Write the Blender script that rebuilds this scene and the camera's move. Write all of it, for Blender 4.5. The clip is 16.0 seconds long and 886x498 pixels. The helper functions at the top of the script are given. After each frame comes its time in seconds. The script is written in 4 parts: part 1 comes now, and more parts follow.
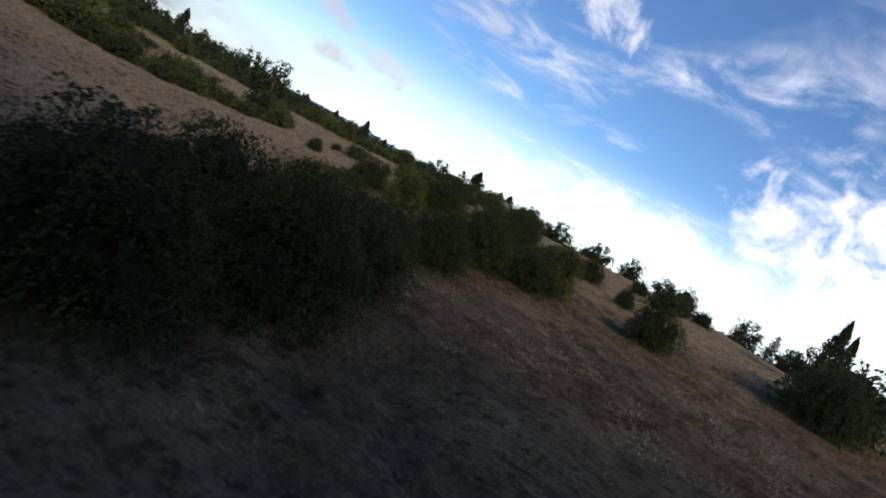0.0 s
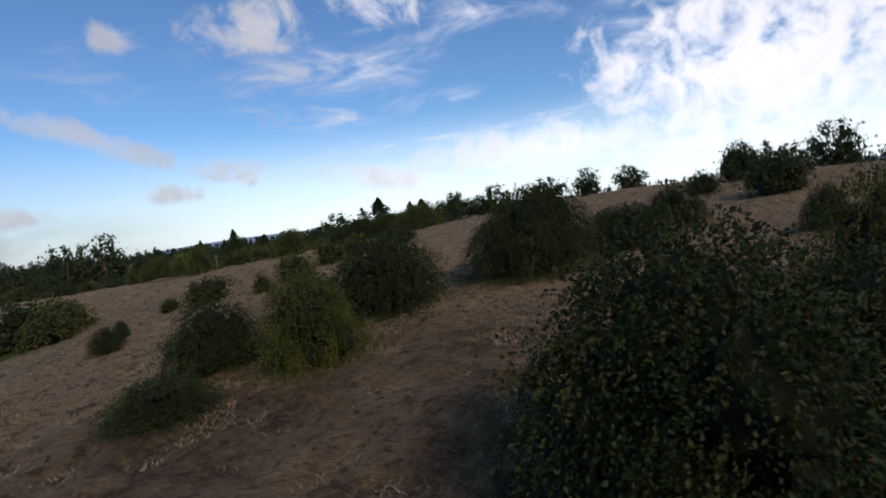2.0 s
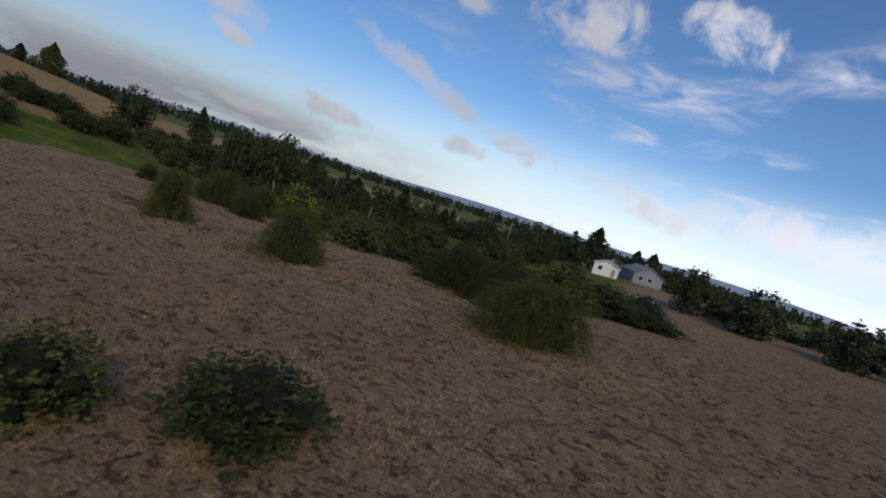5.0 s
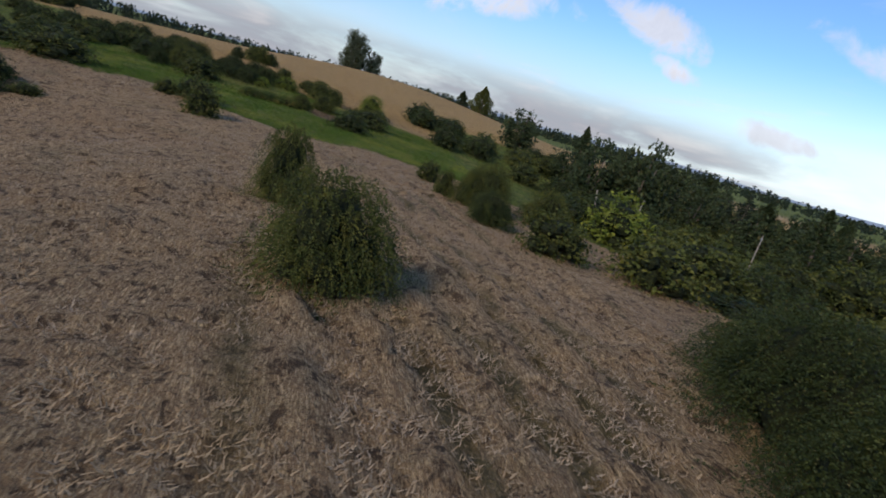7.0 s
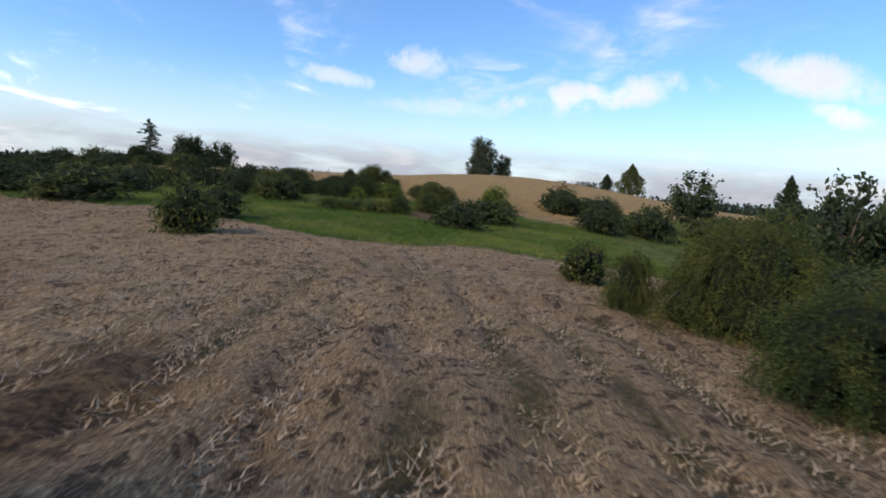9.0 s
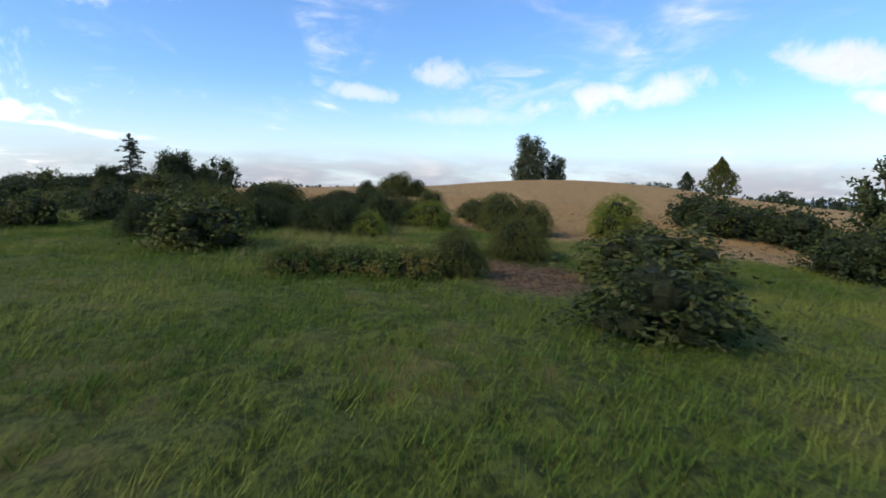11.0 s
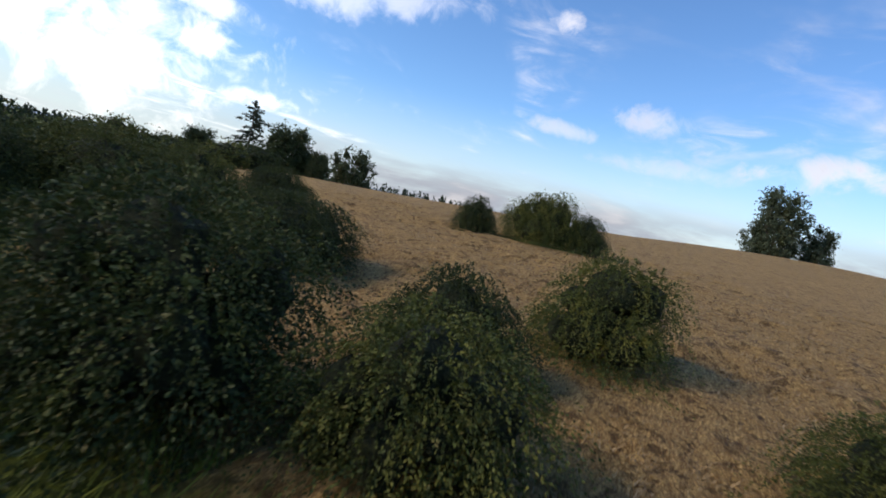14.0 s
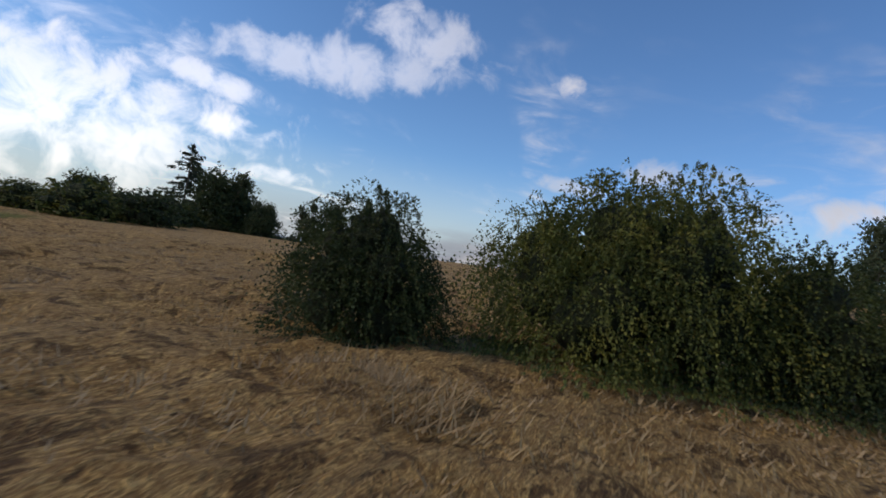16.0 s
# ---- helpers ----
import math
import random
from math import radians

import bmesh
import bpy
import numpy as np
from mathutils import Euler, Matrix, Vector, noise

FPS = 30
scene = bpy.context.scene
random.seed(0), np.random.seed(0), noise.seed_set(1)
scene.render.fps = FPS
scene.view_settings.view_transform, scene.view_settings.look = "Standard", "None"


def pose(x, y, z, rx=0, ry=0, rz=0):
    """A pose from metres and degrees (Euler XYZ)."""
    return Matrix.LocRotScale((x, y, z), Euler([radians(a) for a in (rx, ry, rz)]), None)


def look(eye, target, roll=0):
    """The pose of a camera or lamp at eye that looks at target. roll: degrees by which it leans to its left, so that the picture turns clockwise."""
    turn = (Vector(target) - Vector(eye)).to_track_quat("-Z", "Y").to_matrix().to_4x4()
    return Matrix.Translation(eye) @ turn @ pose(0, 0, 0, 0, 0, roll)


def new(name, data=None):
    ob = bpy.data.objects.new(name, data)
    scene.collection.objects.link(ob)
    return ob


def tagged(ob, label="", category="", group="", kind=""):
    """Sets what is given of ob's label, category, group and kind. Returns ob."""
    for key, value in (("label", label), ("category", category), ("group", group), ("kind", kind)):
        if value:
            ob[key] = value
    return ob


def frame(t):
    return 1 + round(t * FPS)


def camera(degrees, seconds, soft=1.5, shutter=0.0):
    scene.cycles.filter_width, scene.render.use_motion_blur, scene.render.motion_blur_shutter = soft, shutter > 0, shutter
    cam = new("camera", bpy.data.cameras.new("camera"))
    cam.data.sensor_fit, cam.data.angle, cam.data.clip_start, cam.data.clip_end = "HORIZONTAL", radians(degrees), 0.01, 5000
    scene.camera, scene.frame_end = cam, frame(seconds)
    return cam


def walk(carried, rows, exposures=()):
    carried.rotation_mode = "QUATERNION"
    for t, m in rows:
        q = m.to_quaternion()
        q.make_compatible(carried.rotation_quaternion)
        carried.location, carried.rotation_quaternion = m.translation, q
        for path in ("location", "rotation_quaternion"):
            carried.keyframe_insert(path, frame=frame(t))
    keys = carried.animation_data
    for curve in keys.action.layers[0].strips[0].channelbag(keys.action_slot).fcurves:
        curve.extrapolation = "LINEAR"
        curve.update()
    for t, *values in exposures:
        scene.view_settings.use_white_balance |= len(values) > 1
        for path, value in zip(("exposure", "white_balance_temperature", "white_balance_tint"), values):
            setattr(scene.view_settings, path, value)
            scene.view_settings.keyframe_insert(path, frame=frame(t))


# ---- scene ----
cam = camera(80.0, 16.0, soft=1.8, shutter=0.1)
PATH = [
    (0, (-81.219, -7.282, 6.453), (-79.278, -6.855, 6.228), 29.8),
    (0.5, (-71.262, -5.801, 5.875), (-69.303, -5.463, 5.65), 15.3),
    (1, (-64.193, -3.721, 5.542), (-62.226, -3.362, 5.56), 10.2),
    (1.5, (-57.968, -1.877, 5.779), (-56.013, -1.466, 5.875), 9.4),
    (2, (-53.686, 1.044, 7.264), (-51.701, 1.256, 7.141), -7.7),
    (2.5, (-51.449, 1.939, 8.993), (-49.523, 2.075, 8.472), -22.9),
    (3, (-44.354, 2.438, 7.876), (-42.442, 2.797, 7.411), -7.1),
    (5.5, (1.881, 1.675, 13.309), (3.447, 2.908, 13.15), 24.0),
    (6, (9.88, 4.632, 12.99), (11.034, 6.237, 12.691), 23.3),
    (6.5, (15.703, 9.168, 12.262), (16.588, 10.924, 11.901), 16.8),
    (7, (20.265, 13.31, 11.577), (20.806, 15.162, 11.05), 16.2),
    (7.5, (23.844, 17.025, 10.819), (24.023, 18.965, 10.369), 19.6),
    (8, (26.596, 23.546, 9.665), (26.568, 25.498, 9.232), 19.4),
    (8.5, (28.13, 32.534, 8.103), (27.979, 34.503, 7.782), 14.9),
    (9, (26.791, 43.314, 7.066), (26.706, 45.298, 6.831), 4.4),
    (9.5, (24.873, 53.529, 5.545), (24.72, 55.517, 5.388), 2.4),
    (12, (15.15, 104.357, 9.056), (14.881, 106.314, 8.744), -0.3),
    (12.5, (13.627, 112.128, 9.346), (13.568, 114.094, 8.985), -12.2),
    (13, (14.182, 121.459, 9.286), (13.681, 123.392, 9.175), 4.9),
    (13.5, (13.688, 130.631, 8.865), (13.028, 132.513, 8.717), 9.0),
    (14, (11.673, 139.524, 8.401), (10.86, 141.344, 8.235), 12.8),
    (14.5, (8.651, 148.444, 8.152), (7.81, 150.259, 8.181), 4.8),
    (15, (5.838, 156.864, 8.18), (5.127, 158.733, 8.157), -4.8),
    (15.5, (3.569, 165.039, 8.154), (2.742, 166.859, 8.21), 4.5),
    (16, (1.5, 172.9, 8.4), (0.593, 174.682, 8.457), 10.0),
]
walk(cam, [(t, look(eye, target, roll)) for t, eye, target, roll in PATH], exposures=[(0.0, -0.35), (1.5, -0.45), (2.0, -0.65), (3.2, -0.65), (5.5, -0.85), (6.0, -0.3), (7.0, -0.15), (8.5, 0.2), (9.5, 0.15), (12.0, 0.3), (12.5, 0.2), (14.0, 0.05), (15.5, -0.25), (16.0, -0.48)])

# ---- light ----
SUN_AZ, SUN_EL = radians(-128), radians(34)          # azimuth from +y towards +x
SUN_DIR = Vector((math.sin(SUN_AZ) * math.cos(SUN_EL), math.cos(SUN_AZ) * math.cos(SUN_EL), math.sin(SUN_EL)))
sun_data = bpy.data.lights.new("sun", "SUN")
sun_data.energy, sun_data.angle, sun_data.color = 2.7, radians(16), (1.0, 0.80, 0.58)
sun = new("sun", sun_data)
sun.matrix_world = look(SUN_DIR * 500, (0, 0, 0))


class Graph:
    """Short hand for node trees."""

    def __init__(self, tree):
        self.tree = tree
        tree.nodes.clear()

    def node(self, kind, **settings):
        n = self.tree.nodes.new(kind)
        for key, value in settings.items():
            setattr(n, key, value)
        return n

    def plug(self, value, socket):
        if isinstance(value, bpy.types.NodeSocket):
            self.tree.links.new(value, socket)
        else:
            socket.default_value = value

    def math(self, op, a, b=0.0, c=0.0, clamp=False):
        n = self.node("ShaderNodeMath", operation=op, use_clamp=clamp)
        for v, s in zip((a, b, c), n.inputs):
            self.plug(v, s)
        return n.outputs[0]

    def noise(self, vector, scale, detail=3.0, rough=0.55, distort=0.0):
        n = self.node("ShaderNodeTexNoise")
        self.plug(vector, n.inputs["Vector"])
        n.inputs["Scale"].default_value, n.inputs["Detail"].default_value = scale, detail
        n.inputs["Roughness"].default_value, n.inputs["Distortion"].default_value = rough, distort
        return n.outputs["Fac"]

    def mix(self, fac, a, b, blend="MIX"):
        n = self.node("ShaderNodeMix", data_type="RGBA", blend_type=blend)
        self.plug(fac, n.inputs[0]), self.plug(a, n.inputs[6]), self.plug(b, n.inputs[7])
        return n.outputs[2]

    def span(self, value, lo, hi, to_lo=0.0, to_hi=1.0):
        n = self.node("ShaderNodeMapRange", interpolation_type="SMOOTHSTEP")
        for v, s in zip((value, lo, hi, to_lo, to_hi), n.inputs):
            self.plug(v, s)
        return n.outputs[0]

    def scaled(self, vector, xyz):
        n = self.node("ShaderNodeMapping")
        self.plug(vector, n.inputs[0])
        n.inputs["Scale"].default_value = xyz
        return n.outputs[0]


def rgb(r, g, b):
    return (r, g, b, 1.0)


world = bpy.data.worlds.new("evening_sky")
world.use_nodes = True
scene.world = world
g = Graph(world.node_tree)
sky = g.node("ShaderNodeTexSky", sky_type="NISHITA", sun_disc=False, sun_elevation=SUN_EL, sun_rotation=SUN_AZ, altitude=100, air_density=1.0, dust_density=0.35, ozone_density=3.0)
way = g.node("ShaderNodeTexCoord").outputs["Generated"]
part_ = g.node("ShaderNodeSeparateXYZ")
g.plug(way, part_.inputs[0])
azim = g.math("ARCTAN2", part_.outputs[0], part_.outputs[1])
elev = g.math("ARCSINE", part_.outputs[2])
flat = g.node("ShaderNodeVectorMath", operation="SCALE")
g.plug(way, flat.inputs[0]), g.plug(g.math("DIVIDE", 1.0, g.math("MAXIMUM", g.math("ADD", part_.outputs[2], 0.10), 0.03)), flat.inputs[3])
fine = g.noise(flat.outputs[0], 2.6, 7.0, 0.6, 0.6)
broad = g.noise(g.scaled(flat.outputs[0], (1.0, 0.55, 1.0)), 0.75, 5.0, 0.6, 0.9)
puffy = g.noise(way, 16.0, 7.0, 0.6, 0.4)
# thin high veils
cover = g.math("MULTIPLY", g.span(broad, 0.52, 0.74), g.span(fine, 0.40, 0.75))
cover = g.math("MULTIPLY", cover, 0.8)
# single clouds: azimuth, elevation, half widths, slant, density
CLOUDS = [
    (67, 20.6, 5.5, 2.4, -0.12, 1.0), (80.2, 22.3, 3.8, 1.9, 0.1, 0.95), (55.0, 19.6, 2.2, 1.1, 0.0, 0.8), (71, 16.5, 2.0, 0.7, 0.0, 0.6), (51.5, 11.2, 6.5, 1.1, 0.38, 0.75), (43, 4.8, 3.6, 0.8, 0.1, 0.85),
    (64, 7.2, 4.5, 1.3, 0.2, 0.95), (58, 5.6, 2.4, 0.8, 0.1, 0.8), (78, 5.2, 7.0, 1.1, 0.15, 0.8), (96, 6.0, 12.0, 2.0, 0.0, 0.8), (116, 19.5, 4.5, 3.0, 0.1, 0.9), (116, 10, 14.0, 7.0, 0.0, 1.0), (150, 9, 22.0, 7.0, 0.0, 0.9),
    (30.5, 11.6, 4.4, 1.5, 0.25, 0.9), (33.0, 8.6, 1.9, 0.8, 0.25, 1.0), (12, 10.2, 9.0, 1.4, -0.12, 0.95), (-6, 12.4, 3.8, 1.2, 0.0, 0.7), (-14, 10.2, 3.4, 0.7, 0.1, 0.6), (-3, 8.2, 6.0, 0.8, 0.0, 0.5), (-16.4, 20.3, 2.0, 1.1, 0.2, 0.9),
    (-40, 18.6, 12.0, 2.2, -0.1, 0.5), (-33, 22.5, 6.5, 2.6, 0.1, 0.55), (-50, 9.6, 4.8, 1.3, 0.05, 0.9), (-53, 13.6, 6.0, 1.1, 0.15, 0.7), (-46, 6.0, 4.0, 0.9, 0.0, 0.8), (-66, 8, 18.0, 5.0, 0.0, 0.75),
]
for az, el, wa, we, slant, dense in CLOUDS:
    da = g.math("DIVIDE", g.math("SUBTRACT", azim, radians(az)), radians(wa))
    de = g.math("DIVIDE", g.math("ADD", g.math("SUBTRACT", elev, radians(el)), g.math("MULTIPLY", da, radians(wa) * slant)), radians(we))
    far_ = g.math("ADD", g.math("ADD", g.math("MULTIPLY", da, da), g.math("MULTIPLY", de, de)), g.math("MULTIPLY", g.math("SUBTRACT", puffy, 0.5), 7.5))
    cover = g.math("MAXIMUM", cover, g.span(far_, -0.6, 1.9, dense * 0.92, 0.0))
# the grey bank low in the north
bank_noise = g.noise(g.scaled(way, (1.0, 1.0, 4.5)), 4.0, 5.0, 0.55, 0.3)
bank = g.math("MULTIPLY", g.span(elev, radians(5.6), radians(1.2)), g.span(g.math("ABSOLUTE", g.math("SUBTRACT", azim, radians(2))), radians(62), radians(30)))
bank = g.math("MULTIPLY", bank, g.span(bank_noise, 0.30, 0.60))
sky_light = g.node("ShaderNodeBackground")
sky_tint = g.mix(1.0, sky.outputs[0], rgb(0.75, 0.96, 1.18), "MULTIPLY")
# pale haze along the whole horizon
haze = g.math("MULTIPLY", g.span(elev, radians(12), radians(-1)), g.span(broad, 0.2, 0.8, 0.75, 1.0))
g.plug(sky_tint, sky_light.inputs[0])
sky_light.inputs[1].default_value = 0.165
cloud_light = g.node("ShaderNodeBackground")
# bright thin cloud low in the east
east = g.span(g.math("COSINE", g.math("SUBTRACT", azim, radians(118))), 0.55, 1.0)
glow = g.span(g.math("COSINE", g.math("SUBTRACT", azim, radians(-72))), 0.45, 1.0)
low = g.span(elev, radians(16), radians(2))
g.plug(g.mix(g.math("MULTIPLY", glow, low), rgb(0.88, 0.86, 0.92), rgb(1.0, 0.96, 0.92)), cloud_light.inputs[0])
g.plug(g.math("MULTIPLY", g.span(puffy, 0.3, 0.75, 0.95, 1.25), g.math("ADD", 1.0, g.math("MULTIPLY", g.math("MAXIMUM", east, glow), 0.9))), cloud_light.inputs[1])
bank_light = g.node("ShaderNodeBackground")
g.plug(g.mix(g.span(bank_noise, 0.5, 0.75), rgb(0.46, 0.49, 0.58), rgb(0.85, 0.82, 0.84)), bank_light.inputs[0])
bank_light.inputs[1].default_value = 0.85
mix_a, mix_b = g.node("ShaderNodeMixShader"), g.node("ShaderNodeMixShader")
g.plug(cover, mix_a.inputs[0]), g.plug(cloud_light.outputs[0], mix_a.inputs[2])
g.plug(bank, mix_b.inputs[0]), g.plug(mix_a.outputs[0], mix_b.inputs[1]), g.plug(bank_light.outputs[0], mix_b.inputs[2])
haze_light, mix_c = g.node("ShaderNodeBackground"), g.node("ShaderNodeMixShader")
haze_light.inputs[0].default_value = rgb(0.88, 0.96, 1.0)
g.plug(g.math("ADD", 0.84, g.math("MULTIPLY", g.span(g.math("COSINE", g.math("SUBTRACT", azim, radians(112))), 0.0, 1.0), 1.2)), haze_light.inputs[1])
g.plug(haze, mix_c.inputs[0]), g.plug(sky_light.outputs[0], mix_c.inputs[1]), g.plug(haze_light.outputs[0], mix_c.inputs[2])
g.plug(mix_c.outputs[0], mix_a.inputs[1])
g.plug(mix_b.outputs[0], g.node("ShaderNodeOutputWorld").inputs[0])

# ---- materials ----


def material(name):
    m = bpy.data.materials.new(name)
    m.use_nodes = True
    return m, Graph(m.node_tree)


def finish(m, g, color, rough=0.9, bump=None, strength=0.5, distance=0.1, thin=0.0, metal=0.0):
    bsdf = g.node("ShaderNodeBsdfPrincipled")
    g.plug(color, bsdf.inputs["Base Color"]), g.plug(rough, bsdf.inputs["Roughness"]), g.plug(metal, bsdf.inputs["Metallic"])
    bsdf.inputs["Specular IOR Level"].default_value = 0.25
    if bump is not None:
        b = g.node("ShaderNodeBump")
        b.inputs["Strength"].default_value, b.inputs["Distance"].default_value = strength, distance
        g.plug(bump, b.inputs["Height"]), g.plug(b.outputs[0], bsdf.inputs["Normal"])
    out = bsdf.outputs[0]
    if thin:
        tr = g.node("ShaderNodeBsdfTranslucent")
        g.plug(color, tr.inputs[0])
        mx = g.node("ShaderNodeMixShader")
        mx.inputs[0].default_value = thin
        g.plug(out, mx.inputs[1]), g.plug(tr.outputs[0], mx.inputs[2])
        out = mx.outputs[0]
    g.plug(out, g.node("ShaderNodeOutputMaterial").inputs[0])
    return m


def leaf_material(name, dark, mid, light):
    m, g = material(name)
    isle = g.node("ShaderNodeNewGeometry").outputs["Random Per Island"]
    whole = g.node("ShaderNodeObjectInfo").outputs["Random"]
    spot = g.node("ShaderNodeTexCoord").outputs["Object"]
    c = g.mix(isle, rgb(*dark), rgb(*mid))
    c = g.mix(g.span(g.noise(spot, 0.9, 3.0), 0.45, 0.75), c, rgb(*light))
    c = g.mix(g.math("MULTIPLY", g.span(isle, 0.93, 1.0), 0.6), c, rgb(0.16, 0.12, 0.04))
    c = g.mix(g.math("MULTIPLY", whole, 0.45), c, rgb(*dark))
    return finish(m, g, c, 0.62, thin=0.17)


LEAF = {
    "dark": leaf_material("dark_leaf", (0.018, 0.030, 0.008), (0.046, 0.066, 0.015), (0.088, 0.104, 0.022)),
    "olive": leaf_material("olive_leaf", (0.038, 0.050, 0.011), (0.095, 0.112, 0.020), (0.180, 0.172, 0.031)),
    "bright": leaf_material("yellow_green_leaf", (0.075, 0.108, 0.014), (0.175, 0.215, 0.025), (0.290, 0.295, 0.042)),
    "tree": leaf_material("tree_leaf", (0.024, 0.038, 0.015), (0.050, 0.070, 0.024), (0.085, 0.105, 0.034)),
    "grey": leaf_material("grey_green_leaf", (0.045, 0.062, 0.034), (0.090, 0.112, 0.060), (0.140, 0.160, 0.085)),
    "needle": leaf_material("conifer_needle", (0.012, 0.022, 0.012), (0.026, 0.042, 0.020), (0.042, 0.060, 0.026)),
    "bramble": leaf_material("bramble_leaf", (0.045, 0.078, 0.016), (0.120, 0.160, 0.030), (0.290, 0.200, 0.050)),
}


# near-black green: the shade inside a crown, put into the colour
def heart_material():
    m, g = material("heart_painted_shade")
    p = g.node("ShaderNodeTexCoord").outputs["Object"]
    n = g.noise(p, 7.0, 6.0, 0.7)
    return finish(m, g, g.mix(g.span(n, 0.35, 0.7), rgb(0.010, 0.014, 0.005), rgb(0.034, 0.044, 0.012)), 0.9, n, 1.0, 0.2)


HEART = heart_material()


def bark_material():
    m, g = material("grey_bark")
    p = g.node("ShaderNodeTexCoord").outputs["Object"]
    n = g.noise(g.scaled(p, (9, 9, 1.6)), 3.0, 6.0)
    return finish(m, g, g.mix(n, rgb(0.05, 0.04, 0.032), rgb(0.20, 0.17, 0.14)), 0.95, n, 0.8, 0.05)


def ground_material():
    m, g = material("field_ground")
    p = g.node("ShaderNodeNewGeometry").outputs["Position"]
    zone = g.node("ShaderNodeAttribute", attribute_name="green").outputs["Fac"]
    gold = g.node("ShaderNodeAttribute", attribute_name="gold").outputs["Fac"]
    bare_shade = g.node("ShaderNodeAttribute", attribute_name="bare_shade").outputs["Fac"]
    row = g.node("ShaderNodeAttribute", attribute_name="row").outputs["Fac"]
    tiny = g.noise(p, 9.0, 6.0, 0.7)
    clump = g.noise(p, 1.1, 2.0, 0.5, 0.25)
    grain = g.noise(g.scaled(p, (1.0, 0.7, 1.0)), 4.6, 9.0, 0.74, 0.05)
    tuft = g.math("ADD", g.math("MULTIPLY", clump, 0.26), g.math("MULTIPLY", grain, 0.76))
    patch = g.noise(p, 0.22, 4.0, 0.6, 0.5)
    wide = g.noise(p, 0.045, 3.0, 0.5, 0.3)

    # matted stalks that lie in several directions
    def stalks(turn, scale):
        m_ = g.node("ShaderNodeMapping")
        g.plug(p, m_.inputs[0])
        m_.inputs["Rotation"].default_value, m_.inputs["Scale"].default_value = (0, 0, radians(turn)), (1.0, 0.16, 1.0)
        return g.noise(m_.outputs[0], scale, 3.0, 0.6, 1.2)

    fibre = g.math("MAXIMUM", stalks(25, 15.0), g.math("MAXIMUM", stalks(-38, 17.0), stalks(80, 13.0)))
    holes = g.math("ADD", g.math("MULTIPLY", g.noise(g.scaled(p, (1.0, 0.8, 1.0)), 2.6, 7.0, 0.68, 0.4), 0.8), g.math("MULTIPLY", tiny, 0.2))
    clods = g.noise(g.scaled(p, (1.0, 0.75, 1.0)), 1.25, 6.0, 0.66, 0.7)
    # crannies between stalks and clods, their shade painted as dark colour
    gap_shade = g.math("MAXIMUM", g.span(holes, 0.475, 0.40), g.math("MULTIPLY", g.span(clods, 0.455, 0.38), g.span(fibre, 0.72, 0.50, 0.55, 1.0)))
    straw = g.mix(g.span(fibre, 0.50, 0.72), rgb(0.255, 0.168, 0.090), rgb(0.730, 0.550, 0.315))
    straw = g.mix(g.math("MULTIPLY", g.span(wide, 0.42, 0.66), 0.50), straw, rgb(0.330, 0.220, 0.125))
    straw = g.mix(g.math("MULTIPLY", g.span(patch, 0.52, 0.74), 0.40), straw, rgb(0.215, 0.185, 0.085))
    straw = g.mix(g.math("MULTIPLY", gap_shade, 0.84), straw, rgb(0.058, 0.035, 0.019))
    straw = g.mix(g.math("MULTIPLY", row, g.span(grain, 0.35, 0.60, 0.55, 0.95)), straw, rgb(0.088, 0.078, 0.026))
    hay = g.mix(g.span(fibre, 0.48, 0.72), rgb(0.300, 0.180, 0.066), rgb(0.760, 0.520, 0.205))
    hay = g.mix(g.math("MULTIPLY", g.span(patch, 0.48, 0.75), 0.45), hay, rgb(0.275, 0.175, 0.075))
    hay = g.mix(g.math("MULTIPLY", gap_shade, 0.80), hay, rgb(0.078, 0.042, 0.015))
    lush = g.mix(g.span(tuft, 0.42, 0.60), rgb(0.036, 0.060, 0.009), rgb(0.150, 0.190, 0.030))
    lush = g.mix(g.math("MULTIPLY", g.span(patch, 0.45, 0.72), 0.7), lush, rgb(0.205, 0.185, 0.055))
    soil_shade = g.mix(g.span(tuft, 0.40, 0.62), rgb(0.050, 0.031, 0.014), rgb(0.235, 0.155, 0.075))
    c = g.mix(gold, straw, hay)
    c = g.mix(g.span(g.math("ADD", zone, g.math("MULTIPLY", g.math("SUBTRACT", patch, 0.5), 0.9)), 0.3, 0.7), c, lush)
    c = g.mix(g.span(g.math("ADD", bare_shade, g.math("MULTIPLY", g.math("SUBTRACT", patch, 0.5), 0.8)), 0.35, 0.75), c, soil_shade)
    c = g.mix(g.math("MULTIPLY", g.span(tiny, 0.35, 0.7), 0.35), c, rgb(0.55, 0.45, 0.30), "SOFT_LIGHT")
    h = g.math("ADD", g.math("ADD", g.math("MULTIPLY", holes, 1.3), g.math("MULTIPLY", fibre, 0.22)), g.math("MULTIPLY", tiny, 0.25))
    return finish(m, g, c, 0.95, h, 1.0, 0.5)


def blade_material(name, a, b, c_):
    m, g = material(name)
    isle = g.node("ShaderNodeNewGeometry").outputs["Random Per Island"]
    p = g.node("ShaderNodeNewGeometry").outputs["Position"]
    c = g.mix(isle, rgb(*a), rgb(*b))
    c = g.mix(g.span(g.noise(p, 0.16, 3.0), 0.42, 0.68), c, rgb(*c_))
    return finish(m, g, c, 0.8, thin=0.25)


